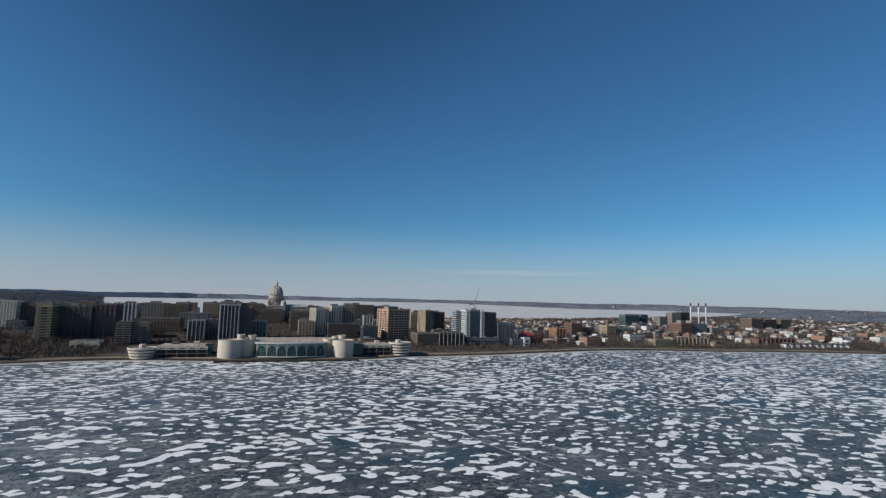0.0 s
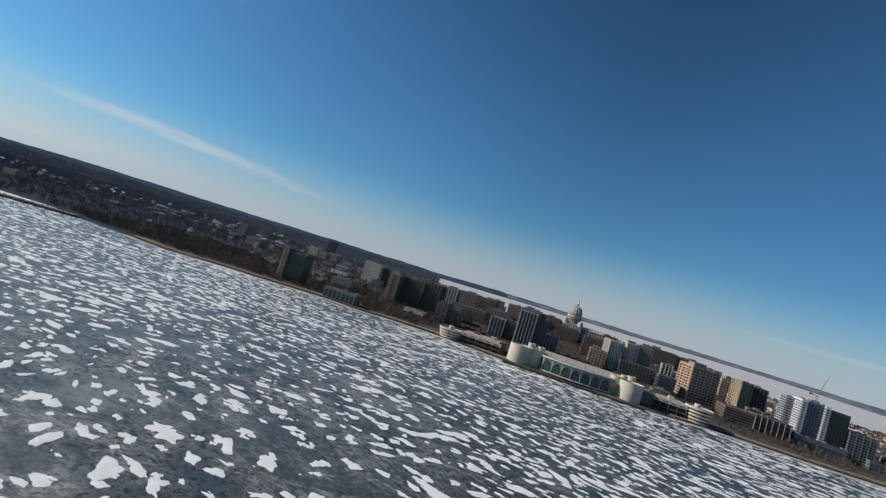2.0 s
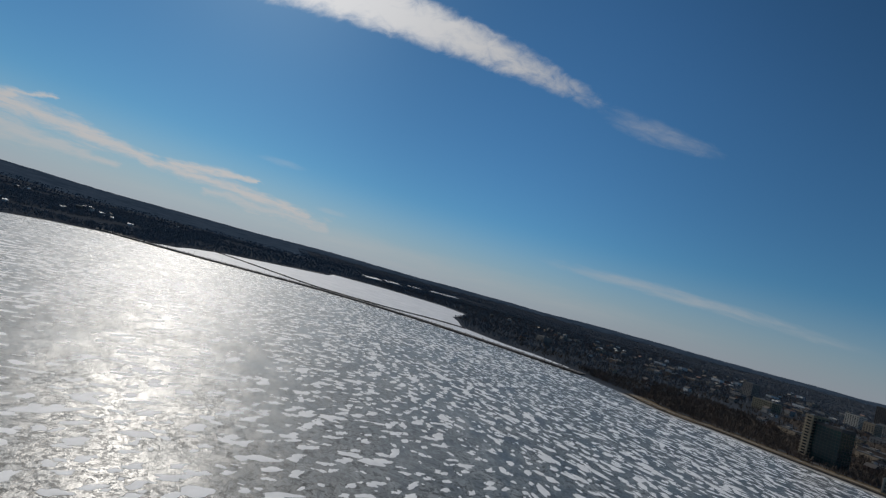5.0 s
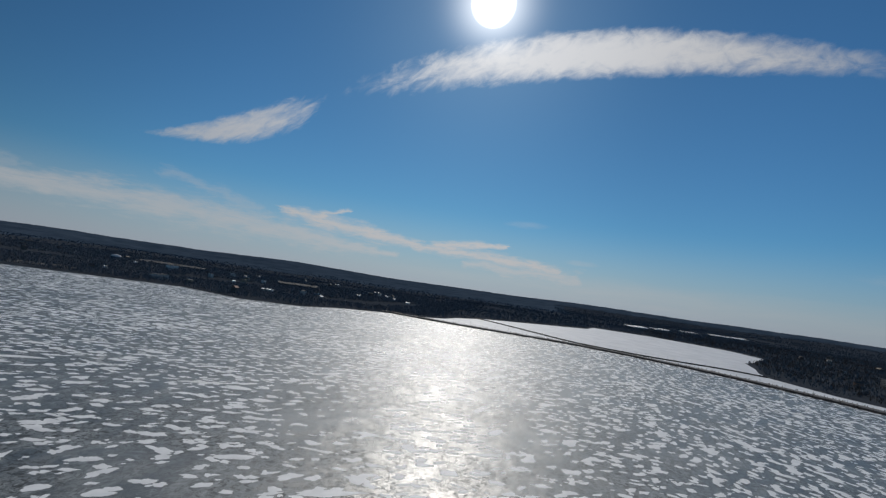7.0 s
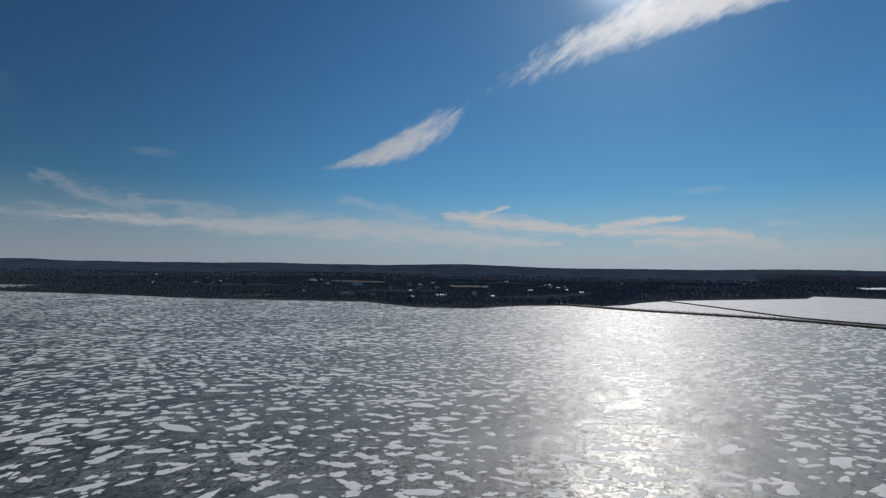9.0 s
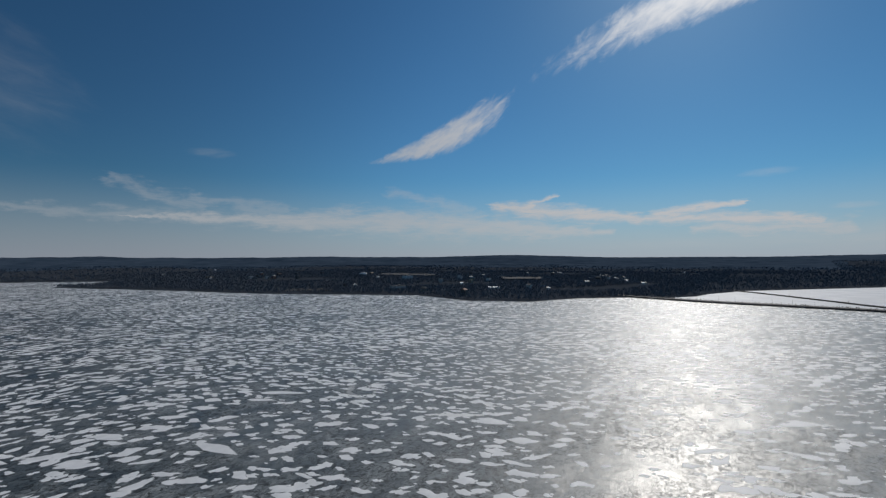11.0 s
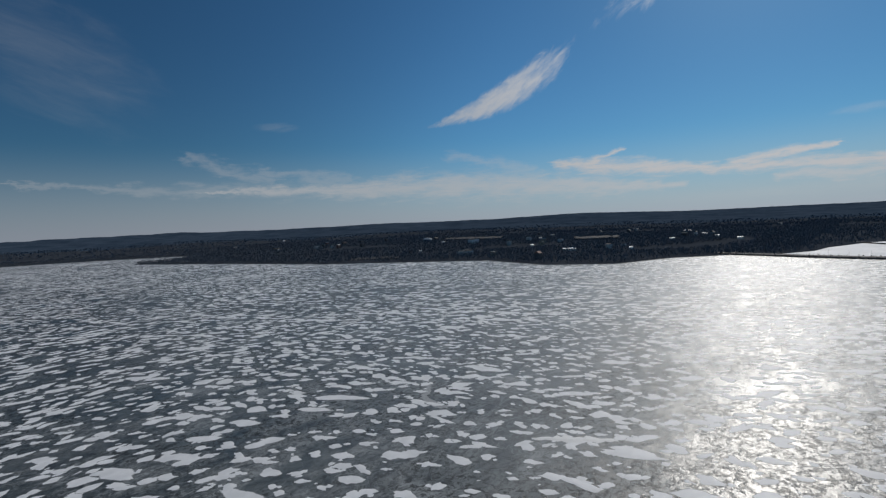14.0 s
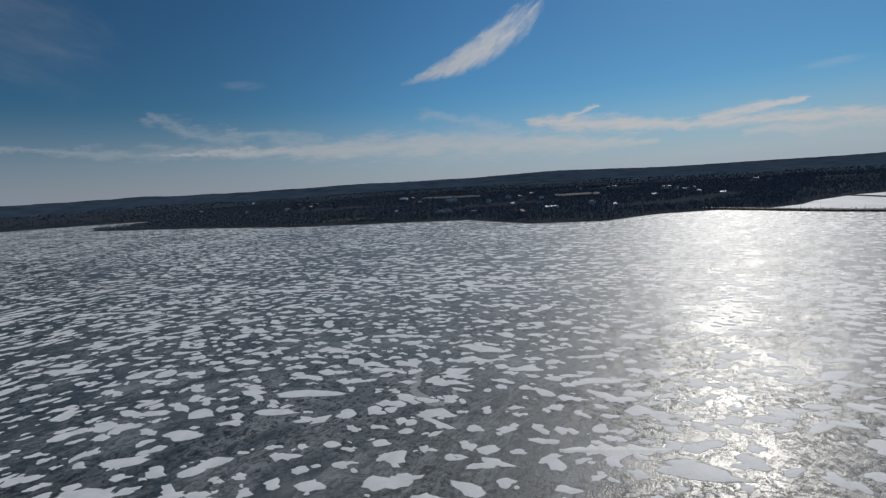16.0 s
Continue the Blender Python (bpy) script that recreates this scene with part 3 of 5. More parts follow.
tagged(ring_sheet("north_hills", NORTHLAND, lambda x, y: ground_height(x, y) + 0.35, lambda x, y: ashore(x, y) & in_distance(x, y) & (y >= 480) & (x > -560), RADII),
       "low hills beyond the far lake, paled by haze in their colour", "hills", kind="structure")
lake_ice = tagged(ring_sheet("lake_ice", ICE, lambda x, y: x * 0.0, lambda x, y: shore_distance(x, y, LAKE) < 25, RADII[::2], 450),
                  "dark blue-grey frozen lake ice with rime flecks", "frozen lake", kind="structure")
far_lake = tagged(ring_sheet("far_lake_ice", FARICE, lambda x, y: lift(x, y), lambda x, y: shore_distance(x, y, MENDOTA) < 30, RADII),
                  "snow-covered frozen lake beyond the city", "frozen lake", kind="structure")

CAUSEWAY = [(-690, -62), (-835, -155), (-950, -245), (-1050, -365), (-1105, -470), (-1130, -590), (-1150, -700), (-1185, -800), (-1225, -900)]
RAIL = [(-1030, -128), (-1064, -190), (-1072, -268), (-1096, -352), (-1160, -450), (-1270, -524), (-1400, -606), (-1500, -676), (-1600, -752)]
bay = Geo()
bay_outline = [(x, y) for x, y in BAY_SHORE] + CAUSEWAY
bay.add([(x, y, 0.12) for x, y in bay_outline], [tuple(range(len(bay_outline)))])
tagged(new("bay_ice", bay.mesh("bay_ice", BAY)), "white snow-covered ice of the bay behind the causeway", "frozen lake", kind="structure")


def smooth_line(pts, per=8):
    """A Catmull-Rom line through the points."""
    p = [Vector((*q, 0)) for q in pts]
    p = [p[0] * 2 - p[1]] + p + [p[-1] * 2 - p[-2]]
    res = []
    for i in range(1, len(p) - 2):
        for k in range(per):
            t = k / per
            res.append(0.5 * ((2 * p[i]) + (p[i + 1] - p[i - 1]) * t + (2 * p[i - 1] - 5 * p[i] + 4 * p[i + 1] - p[i + 2]) * t * t
                              + (3 * p[i] - p[i - 1] - 3 * p[i + 1] + p[i + 2]) * t ** 3))
    return res + [p[-2]]


def strip(line, offsets):
    """A long sheet along a line; offsets are (sideways, height) across it."""
    g, k = Geo(), len(offsets)
    for i, q in enumerate(line):
        d = (line[min(i + 1, len(line) - 1)] - line[max(i - 1, 0)]).normalized()
        s = Vector((d.y, -d.x, 0))
        g.v += [tuple(q + s * o + Vector((0, 0, h))) for o, h in offsets]
    for i in range(len(line) - 1):
        g.f += [(i * k + j, i * k + j + 1, (i + 1) * k + j + 1, (i + 1) * k + j) for j in range(k - 1)]
    return g


line = smooth_line(CAUSEWAY)
causeway = thing("causeway", (0, 0, 0), "stone-banked road causeway with bare shrubs crossing the ice", "causeway", kind="structure")
part("embankment", strip(line, [(-19, -1), (-13, 2.3), (13, 2.3), (19, -1)]), RIPRAP, causeway, "grey riprap embankment")
part("roadway", strip(line, [(-11, 2.35), (-10.9, 2.45), (6, 2.45), (6.1, 2.35)]), ASPHALT, causeway, "grey asphalt roadway")
part("path", strip(line, [(8.5, 2.35), (8.6, 2.43), (11.5, 2.43), (11.6, 2.35)]), CONCRETE, causeway, "pale cycle path")
rail_line = smooth_line(RAIL)
rail = thing("rail_causeway", (0, 0, 0), "narrow stone railway embankment across the bay", "causeway", kind="structure")
part("embankment", strip(rail_line, [(-7, -1), (-3, 2.0), (3, 2.0), (7, -1)]), RIPRAP, rail)
part("track", strip(rail_line, [(-1.4, 2.02), (-1.3, 2.2), (1.3, 2.2), (1.4, 2.02)]), DARKB, rail, "dark ballasted track")

# shore road and lawn on the city side
shore = smooth_line(MONONA_N[1:21], 6)
shore_park = thing("shore_park", (0, 0, 0), "dormant lakeside lawn with a path and a stone edge", "park", kind="structure")


def draped(line, offsets):
    g = strip(line, offsets)
    x, y, z = (np.array([p[i] for p in g.v]) for i in range(3))
    h = np.maximum(ground_height(x, y), 0.0)
    g.v = [(a, b, c + d) for a, b, c, d in zip(x, y, z, h)]
    return g


ice_edge = draped(shore, [(14, 0.0), (10, 0.0), (2, 0.0), (-2, 0.0)])
ice_edge.v = [(x + 2.5 * math.sin(y * 0.31 + x * 0.13), y + 2.5 * math.sin(x * 0.17), 0.10 if i % 4 else -0.05) for i, (x, y, z) in enumerate(ice_edge.v)]
part("shore_ice", ice_edge, SHOREICE, shore_park, "stained pale ice frozen to the shore")
part("stone_edge", draped(shore, [(-5, -0.6), (-2, 0.9), (1.5, 0.3)]), RIPRAP, shore_park, "grey stone shore edge")
part("lawn", draped(shore, [(-4, 0.25), (-14, 0.4), (-26, 0.4)]), LAWN, shore_park, "dormant tan lawn")
part("path", draped(shore, [(-9, 0.45), (-12, 0.55)]), CONCRETE, shore_park, "pale lakeside path")
part("roadway", draped(shore, [(-28, 0.5), (-36, 0.6), (-44, 0.6)]), ASPHALT, shore_park, "grey lakeside road")

# ---- snow on the ice ----
def swung(x, y):
    """0 on the eastern and northern ice, 1 out west, where the drifts lie turned."""
    return smooth01((-105 - x + (y + 650) / 3) / 130) * smooth01((-390 - y) / 120)


def snow_field(name, inner, outer, k, seed, skirt, step=10.4, base=1.82):
    """Drifted patches between two distances from the middle of the lake: leaf-shaped, some joined by a neighbour, with crumbs between."""
    r = np.random.RandomState(seed)
    gx, gy = np.meshgrid(np.arange(-2800, 2800, step), np.arange(-3200, 80, step * 0.87))
    gx[1::2] += step / 2
    x = (gx + r.uniform(-0.40, 0.40, gx.shape) * step).ravel()
    y = (gy + r.uniform(-0.40, 0.40, gy.shape) * step).ravel()
    far = np.hypot(x + 60, y + 600)
    ok = (far >= inner) & (far < outer)
    x, y = x[ok], y[ok]
    ok = shore_distance(x, y, LAKE) < -7
    x, y = x[ok], y[ok]
    ok = ~((x < -640) & (shore_distance(x, y, BAY_AREA) < 14))
    ok &= wave(x, y, 260, 21) * 0.6 + wave(x, y, 90, 22) * 0.5 + r.uniform(-1, 1, x.shape) > -1.0
    x, y = x[ok], y[ok]
    size = np.clip(np.exp(r.normal(0, 0.36, len(x))) * base * (1 + 0.16 * wave(x, y, 220, 23)), 0.6, 3.9)
    far = np.hypot(x + 60, y + 600)
    size = size * (1 + 0.27 * smooth01((far - 230) / 330) + 0.36 * smooth01((far - 800) / 900))      # fuller cover toward the shores
    windward = swung(x, y)               # the drifts swing round from east to west
    turn = np.radians(186 - 66 * windward + 10 * wave(x, y, 420, 24) + r.normal(0, 19, len(x)))
    pair = r.uniform(0, 1, len(x)) < 0.42                     # a joined neighbour on the lee side
    way = turn + r.normal(0, 0.5, len(x))
    crumb = r.uniform(0, 1, len(x)) < 0.55                    # a small scrap apart
    cx, cy = x + r.uniform(-0.5, 0.5, len(x)) * step, y + r.uniform(-0.5, 0.5, len(x)) * step
    x, y, size, turn = (np.concatenate(c) for c in (
        (x, (x + np.cos(way) * size * 1.7)[pair], cx[crumb]), (y, (y + np.sin(way) * size * 1.7)[pair], cy[crumb]),
        (size, (size * r.uniform(0.5, 0.95, len(size)))[pair], (np.minimum(size, 1.9) * r.uniform(0.3, 0.6, len(size)))[crumb]), (turn, turn[pair], turn[crumb])))
    n = len(x)
    aspect = 1.0 + 0.8 * r.uniform(0, 1, n) ** 1.3 + 1.4 * (r.uniform(0, 1, n) < 0.05)
    th = np.linspace(0, 2 * np.pi, k, endpoint=False)
    rad = np.ones((n, k))
    for h in (2, 3, 4, 5, 7):
        rad += r.uniform(0.0, 0.34 / h ** 0.55, (n, 1)) * np.cos(h * th[None] + r.uniform(0, 6.28, (n, 1)))
    rad = np.clip(rad * (1 + r.normal(0, 0.045, (n, k))), 0.4, 1.75)
    tail = np.clip(np.cos(th)[None], 0, 1) ** 3 * r.uniform(0, 0.5, (n, 1))
    lean = r.normal(-0.1, 0.28, (n, 1)) * np.sin(th)[None]             # slanted, pointed ends
    u = rad * (np.cos(th)[None] + tail + lean) * (size * aspect)[:, None]
    v = rad * (np.sin(th) * (0.5 + 0.55 * abs(np.sin(th))))[None] * size[:, None] * 1.05
    px = x[:, None] + u * np.cos(turn)[:, None] - v * np.sin(turn)[:, None]
    py = y[:, None] + u * np.sin(turn)[:, None] + v * np.cos(turn)[:, None]
    top = (0.03 + 0.008 * size)[:, None]
    i = np.arange(k)
    j = (i + 1) % k
    mid = np.stack([x, y, top[:, 0]], -1)[:, None]
    if skirt:
        rim = np.stack([px, py, np.zeros_like(px) + 0.004], -1)
        brow = np.stack([x[:, None] + (px - x[:, None]) * 0.80, y[:, None] + (py - y[:, None]) * 0.80, np.broadcast_to(top * 0.8, px.shape)], -1)
        verts = np.concatenate([rim, brow, mid], 1)
        one = np.concatenate([np.stack([i, j, k + j], 1), np.stack([i, k + j, k + i], 1), np.stack([k + i, k + j, np.full(k, 2 * k)], 1)])
        depth = np.concatenate([np.zeros(k), np.full(k, 0.75), [1.3]])
    else:
        verts = np.concatenate([np.stack([px, py, np.zeros_like(px) + 0.03], -1), mid], 1)
        one = np.stack([i, j, np.full(k, k)], 1)
        depth = np.concatenate([np.full(k, 0.12), [2.2]])
    faces = (one[None] + (np.arange(n) * verts.shape[1])[:, None, None]).reshape(-1, 3)
    me = bpy.data.meshes.new(name)
    me.from_pydata(verts.reshape(-1, 3).tolist(), [], faces.tolist())
    me.materials.append(DRIFT)
    me.attributes.new("depth", "FLOAT", "POINT").data.foreach_set("value", np.tile(depth, n).astype(np.float32))
    me.polygons.foreach_set("use_smooth", [True] * len(me.polygons))
    return tagged(new(name, me), "thin white wind-drifted snow patches on dark ice", "snow", kind="stuff")


BAY_AREA = np.array(bay_outline, float)
snow_field("snow_patches", 0, 270, 22, 11, True)
snow_field("shoreward_snow_patches", 270, 620, 14, 14, True, 9.2, 1.68)
snow_field("distant_snow_patches", 620, 1450, 10, 12, False)
snow_field("farthest_snow_patches", 1450, 2900, 7, 13, False)

# ---- woods ----
def woods(name, x, y, material, tall, spread, blades, seed, label, wide=0.9, sink=0.3, caps=0.0, even=0.0):
    """Bare crowns: each tree a sheaf of tapering limbs from its foot."""
    r = np.random.RandomState(seed)
    n = len(x)
    z = ground_height(x, y) - sink
    h = tall * (1 + (1 - even) * r.uniform(-0.35, 0.25, n))
    ang = r.uniform(0, 6.283, (n, blades))
    out = spread * r.uniform(0.15, 1.0, (n, blades)) * (h / tall)[:, None]
    up = h[:, None] * r.uniform(0.42, 1.0, (n, blades)) * (1 - 0.25 * (out / spread) ** 2)
    tip = np.stack([x[:, None] + out * np.cos(ang), y[:, None] + out * np.sin(ang), z[:, None] + up], -1)
    low = h[:, None] * r.uniform(0.0, 0.35, (n, blades))
    w = wide * r.uniform(0.6, 1.3, (n, blades))
    side = ang + r.uniform(0.6, 2.4, (n, blades))
    zb = z[:, None] + low
    fx, fy = x[:, None] + out * 0.3 * np.cos(ang), y[:, None] + out * 0.3 * np.sin(ang)
    a = np.stack([fx + w * np.cos(side), fy + w * np.sin(side), zb], -1)
    b = np.stack([fx - w * np.cos(side), fy - w * np.sin(side), zb], -1)
    blunt = (r.uniform(0, 1, (n, blades)) < 0.6)[..., None]         # some limbs fork into a broad top
    foot = (a + b) / 2
    half = np.stack([np.cos(side), np.sin(side), r.uniform(-0.6, 0.6, (n, blades))], -1) * (w * 1.5)[..., None]
    tip, a, b = np.where(blunt, foot, tip), np.where(blunt, tip + half, a), np.where(blunt, tip - half, b)
    flat = (r.uniform(0, 1, (n, blades)) < caps)[..., None]           # twig mats that close the crown
    crown = np.stack([x[:, None] + out * np.cos(ang), y[:, None] + out * np.sin(ang), z[:, None] + h[:, None] * r.uniform(0.7, 0.97, (n, blades))], -1)
    reach = spread * 0.5
    tip = np.where(flat, crown + r.uniform(-1, 1, tip.shape) * (reach, reach, 0.5), tip)
    a = np.where(flat, crown + r.uniform(-1, 1, tip.shape) * (reach, reach, 0.5), a)
    b = np.where(flat, crown + r.uniform(-1, 1, tip.shape) * (reach, reach, 0.5), b)
    verts = np.stack([tip, a, b], 2).reshape(-1, 3)
    faces = np.arange(n * blades * 3).reshape(-1, 3)
    me = bpy.data.meshes.new(name)
    me.from_pydata(verts.tolist(), [], faces.tolist())
    me.materials.append(material)
    return tagged(new(name, me), label, "trees", kind="stuff")


def scatter(count, seed, box, test):
    r = np.random.RandomState(seed)
    x, y = r.uniform(box[0], box[1], count), r.uniform(box[2], box[3], count)
    ok = test(x, y)
    return x[ok], y[ok]


def dry(x, y, far=6):
    return np.minimum(shore_distance(x, y, LAKE), shore_distance(x, y, MENDOTA)) > far


def hub_r(x, y):
    return np.hypot(x - HUB[0], y - HUB[1])


x, y = scatter(42000, 31, (-2500, 2600, -60, 1700), lambda x, y: dry(x, y, 12) & (wave(x, y, 170, 33) > -0.45) & ~((abs(x - 10) < 420) & (y < 620) & (wave(x, y, 60, 34) < -0.35)) & ~((y < 110) & (x > -190) & (x < 250)))
west = x < -360
woods("west_trees", x[west], y[west], WESTBARK, 9.5, 5.5, 12, 57, "bare grey-brown trees west of the towers", 0.3)
x, y = x[~west], y[~west]
woods("city_trees", x, y, BARK, 9.5, 5.0, 13, 32, "bare brown street and park trees among the houses", 0.28)
x, y = scatter(3600, 51, (-760, -185, -110, 190), lambda x, y: dry(x, y, 16) & (wave(x, y, 120, 52) > -0.75))
woods("park_trees", x, y, WESTBARK, 8.5, 6.0, 26, 53, "bare brown trees of the lakeside park", 0.15)
x, y = scatter(2600, 54, (200, 1500, 20, 170), lambda x, y: dry(x, y, 30) & (wave(x, y, 90, 55) > -0.2))
woods("shore_trees", x, y, BARK, 7.5, 4.6, 20, 56, "bare brown trees along the lakeside road", 0.15)
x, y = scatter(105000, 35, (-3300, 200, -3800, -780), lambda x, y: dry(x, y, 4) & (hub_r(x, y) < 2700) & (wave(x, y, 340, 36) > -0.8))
woods("shore_woods", x, y, WOODS, 9, 5.5, 8, 37, "dark leafless woods on the far shore, tinted blue for haze", 0.5, caps=0.12, even=0.6)
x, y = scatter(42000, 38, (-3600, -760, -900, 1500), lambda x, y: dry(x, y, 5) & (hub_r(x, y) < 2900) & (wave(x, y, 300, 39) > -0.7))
woods("bay_woods", x, y, WOODS, 9, 4.0, 8, 40, "dark leafless woods round the bay, tinted blue for haze", 0.5, caps=0.12, even=0.6)
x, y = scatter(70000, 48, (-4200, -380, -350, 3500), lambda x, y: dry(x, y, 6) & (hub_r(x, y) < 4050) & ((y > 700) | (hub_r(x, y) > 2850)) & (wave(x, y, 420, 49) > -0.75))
woods("west_woods", x, y, WOODS, 10, 4.5, 6, 50, "dark leafless woods beyond the western streets, tinted blue for haze", 0.7, caps=0.12, even=0.6)
x, y = scatter(900, 58, (-125, 125, 380, 640), lambda x, y: (np.hypot(x, y - 509) < 125) & (np.minimum(abs(x), abs(y - 509)) > 22))
woods("square_trees", x, y, BARK, 13, 5, 12, 59, "bare brown trees on the square round the capitol", 0.4)
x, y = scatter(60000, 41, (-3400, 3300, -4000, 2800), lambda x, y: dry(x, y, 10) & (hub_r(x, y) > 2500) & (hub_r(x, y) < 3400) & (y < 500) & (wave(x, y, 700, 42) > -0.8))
woods("distant_woods", x, y, FARWOODS, 8, 5, 6, 43, "wooded hills on the horizon, coloured blue-grey as through haze", 1.4)
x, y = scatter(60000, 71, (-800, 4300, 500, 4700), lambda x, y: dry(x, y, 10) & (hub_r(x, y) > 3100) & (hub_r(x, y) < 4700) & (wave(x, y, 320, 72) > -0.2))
woods("north_woods", x, y, NORTHWOODS, 5.5, 6, 5, 73, "leafless woods on the northern hills, haze in their colour", 1.6)
x, y = scatter(26000, 74, (900, 3300, 350, 2300), lambda x, y: dry(x, y, 8) & (hub_r(x, y) < 3200) & (wave(x, y, 240, 75) > -0.3))
woods("eastern_trees", x, y, BARK, 10, 4.5, 7, 76, "bare brown trees among the eastern streets", 0.7)
x, y = scatter(5200, 45, (-700, 2100, 900, 1600), lambda x, y: dry(x, y, 4) & (wave(x, y, 200, 46) > -0.9))
woods("lakeshore_trees", x, y, BARK, 12, 5.0, 10, 47, "bare brown trees along the far lake shore", 0.6)


# scrub and lamp posts on the causeway
r = np.random.RandomState(60)
k = r.randint(0, len(line) - 1, 900)
t = r.uniform(0, 1, 900)
side = np.where(r.uniform(0, 1, 900) < 0.5, -14.5, 13.5) + r.normal(0, 0.9, 900)
px = np.array([line[i].x + (line[i + 1].x - line[i].x) * u for i, u in zip(k, t)])
py = np.array([line[i].y + (line[i + 1].y - line[i].y) * u for i, u in zip(k, t)])
dx = np.array([(line[i + 1] - line[i]).normalized().x for i in k])
dy = np.array([(line[i + 1] - line[i]).normalized().y for i in k])


def scrub(name, x, y, z, tall, seed, label):
    r = np.random.RandomState(seed)
    g = Geo()
    for a, b in zip(x, y):
        h = tall * r.uniform(0.4, 1.3)
        for _ in range(9):
            q, o = r.uniform(0, 6.28), h * r.uniform(0.1, 0.55)
            w = 0.22 * r.uniform(0.6, 1.4)
            tip = (a + o * math.cos(q), b + o * math.sin(q), z + h * r.uniform(0.5, 1))
            g.add([(a - w * math.sin(q), b + w * math.cos(q), z - 1.2), (a + w * math.sin(q), b - w * math.cos(q), z - 1.2), tip], [(0, 1, 2)])
    return tagged(new(name, g.mesh(name, BARK)), label, "shrubs", kind="stuff")


scrub("causeway_scrub", px + dy * side, py - dx * side, 2.0, 2.6, 61, "bare brown scrub along the causeway banks")
k = r.randint(0, len(rail_line) - 1, 90)
scrub("rail_scrub", np.array([rail_line[i].x for i in k]) + r.normal(0, 5, 90), np.array([rail_line[i].y for i in k]) + r.normal(0, 5, 90), 1.6, 3.0, 62, "bare scrub beside the railway bank")
for i in range(2, len(line) - 2, 2):
    lamp = thing("street_lamp", (line[i].x, line[i].y, 2.3), "slim grey street lamp on the causeway", "street lamp", "causeway lamps")
    part("pole", Geo().lathe([(0.16, 0), (0.09, 9)], 8), METAL, lamp)
    arm = part("arm", Geo().beam((0, 0, 8.9), (2.2, 0, 9.3), 0.07), METAL, lamp)
    part("head", Geo().box(1.9, 2.9, -0.2, 0.2, 9.2, 9.42), METAL, arm)

# ---- buildings ----
def window_row(width, bay, pane, material):
    """One storey's panes on one face, each a shallow block proud of the wall."""
    g, n = Geo(), max(1, int((width - 1.2) / bay))
    for i in range(n):
        c = (i - (n - 1) / 2) * width / (n + 0.15)
        g.box(c - pane[0] / 2, c + pane[0] / 2, -0.12, 0.2, 0, pane[1])
    return g.mesh("glazing", material)


def building(name, x0, x1, front, depth, top, wall, label, category="office building", storey=3.8, bay=4.2, pane=(2.4, 1.9),
             panes=GLASS, piers=None, slabs=None, pent=None, base=None, roof=ROOF, group="", first=1.0, sides="flr", parapet=None, turned=0.0):
    """A flat-roofed block with storeys of windows on the faces toward the lake and on both flanks."""
    w, cx, cy = x1 - x0, (x0 + x1) / 2, front + depth / 2
    z0 = base if base is not None else min(ground_at(a, b) for a in (x0, x1) for b in (front, front + depth)) - 0.5
    h = top - z0
    b = thing(name, (cx, cy, z0), label, category, group, turn=turned)
    part("wall", Geo().box(-w / 2, w / 2, -depth / 2, depth / 2, 0, h - 0.9), wall, b)
    g = Geo().box(-w / 2 + 0.4, w / 2 - 0.4, -depth / 2 + 0.4, depth / 2 - 0.4, h - 0.9, h - 0.6)
    top_sheet = part("roof", g, roof, b, "flat gravel roof")
    g = Geo()
    for a in ((-w / 2 - 0.15, w / 2 + 0.15, -depth / 2 - 0.15, -depth / 2 + 0.35), (-w / 2 - 0.15, w / 2 + 0.15, depth / 2 - 0.35, depth / 2 + 0.15),
              (-w / 2 - 0.15, -w / 2 + 0.35, -depth / 2 + 0.35, depth / 2 - 0.35), (w / 2 - 0.35, w / 2 + 0.15, -depth / 2 + 0.35, depth / 2 - 0.35)):
        g.box(*a, h - 0.95, h)
    part("parapet", g, parapet or wall, b)
    n = max(1, int((h - 1.4 - first) / storey))
    faces = {"f": (w, (0, -depth / 2), 0), "l": (depth, (-w / 2, 0), -90), "r": (depth, (w / 2, 0), 90)}
    for key in sides:
        length, (fx, fy), turn = faces[key]
        row = window_row(length, bay, pane, panes)
        for i in range(n):
            tagged(part("glazing", row, panes, b, at=(fx, fy, first + 0.9 + i * storey), turn=turn), kind="stuff")
        if piers:
            pm, every, wide, proud = piers
            k = max(1, round(length / every))
            pier = Geo().box(-wide / 2, wide / 2, -proud, 0.1, 0, h - 0.3).mesh("pier", pm)
            s, c = math.sin(radians(turn)), math.cos(radians(turn))
            for i in range(k + 1):
                o = (i / k - 0.5) * (length - wide)
                part("pier", pier, pm, b, at=(fx + o * c, fy + o * s, 0), turn=turn)
    if slabs:
        sm, proud, thick = slabs
        slab = Geo().box(-w / 2 - proud, w / 2 + proud, -depth / 2 - proud, depth / 2 + proud, 0, thick).mesh("floor_band", sm)
        for i in range(1, n + 1):
            part("floor_band", slab, sm, b, at=(0, 0, first + i * storey - thick * 0.4))
    if pent:
        for px, pw, pd, ph in pent:
            part("penthouse", Geo().box(px - pw / 2, px + pw / 2, -pd / 2, pd / 2, h - 0.7, h + ph), GREY if wall is not WHITE else CONCRETE, top_sheet, "grey rooftop plant room")
    ur = random.Random(int(x0 * 7 + front))
    for _ in range(3 if w > 12 else 1):
        uw, ud = ur.uniform(1.5, 4.5), ur.uniform(1.5, 4.0)
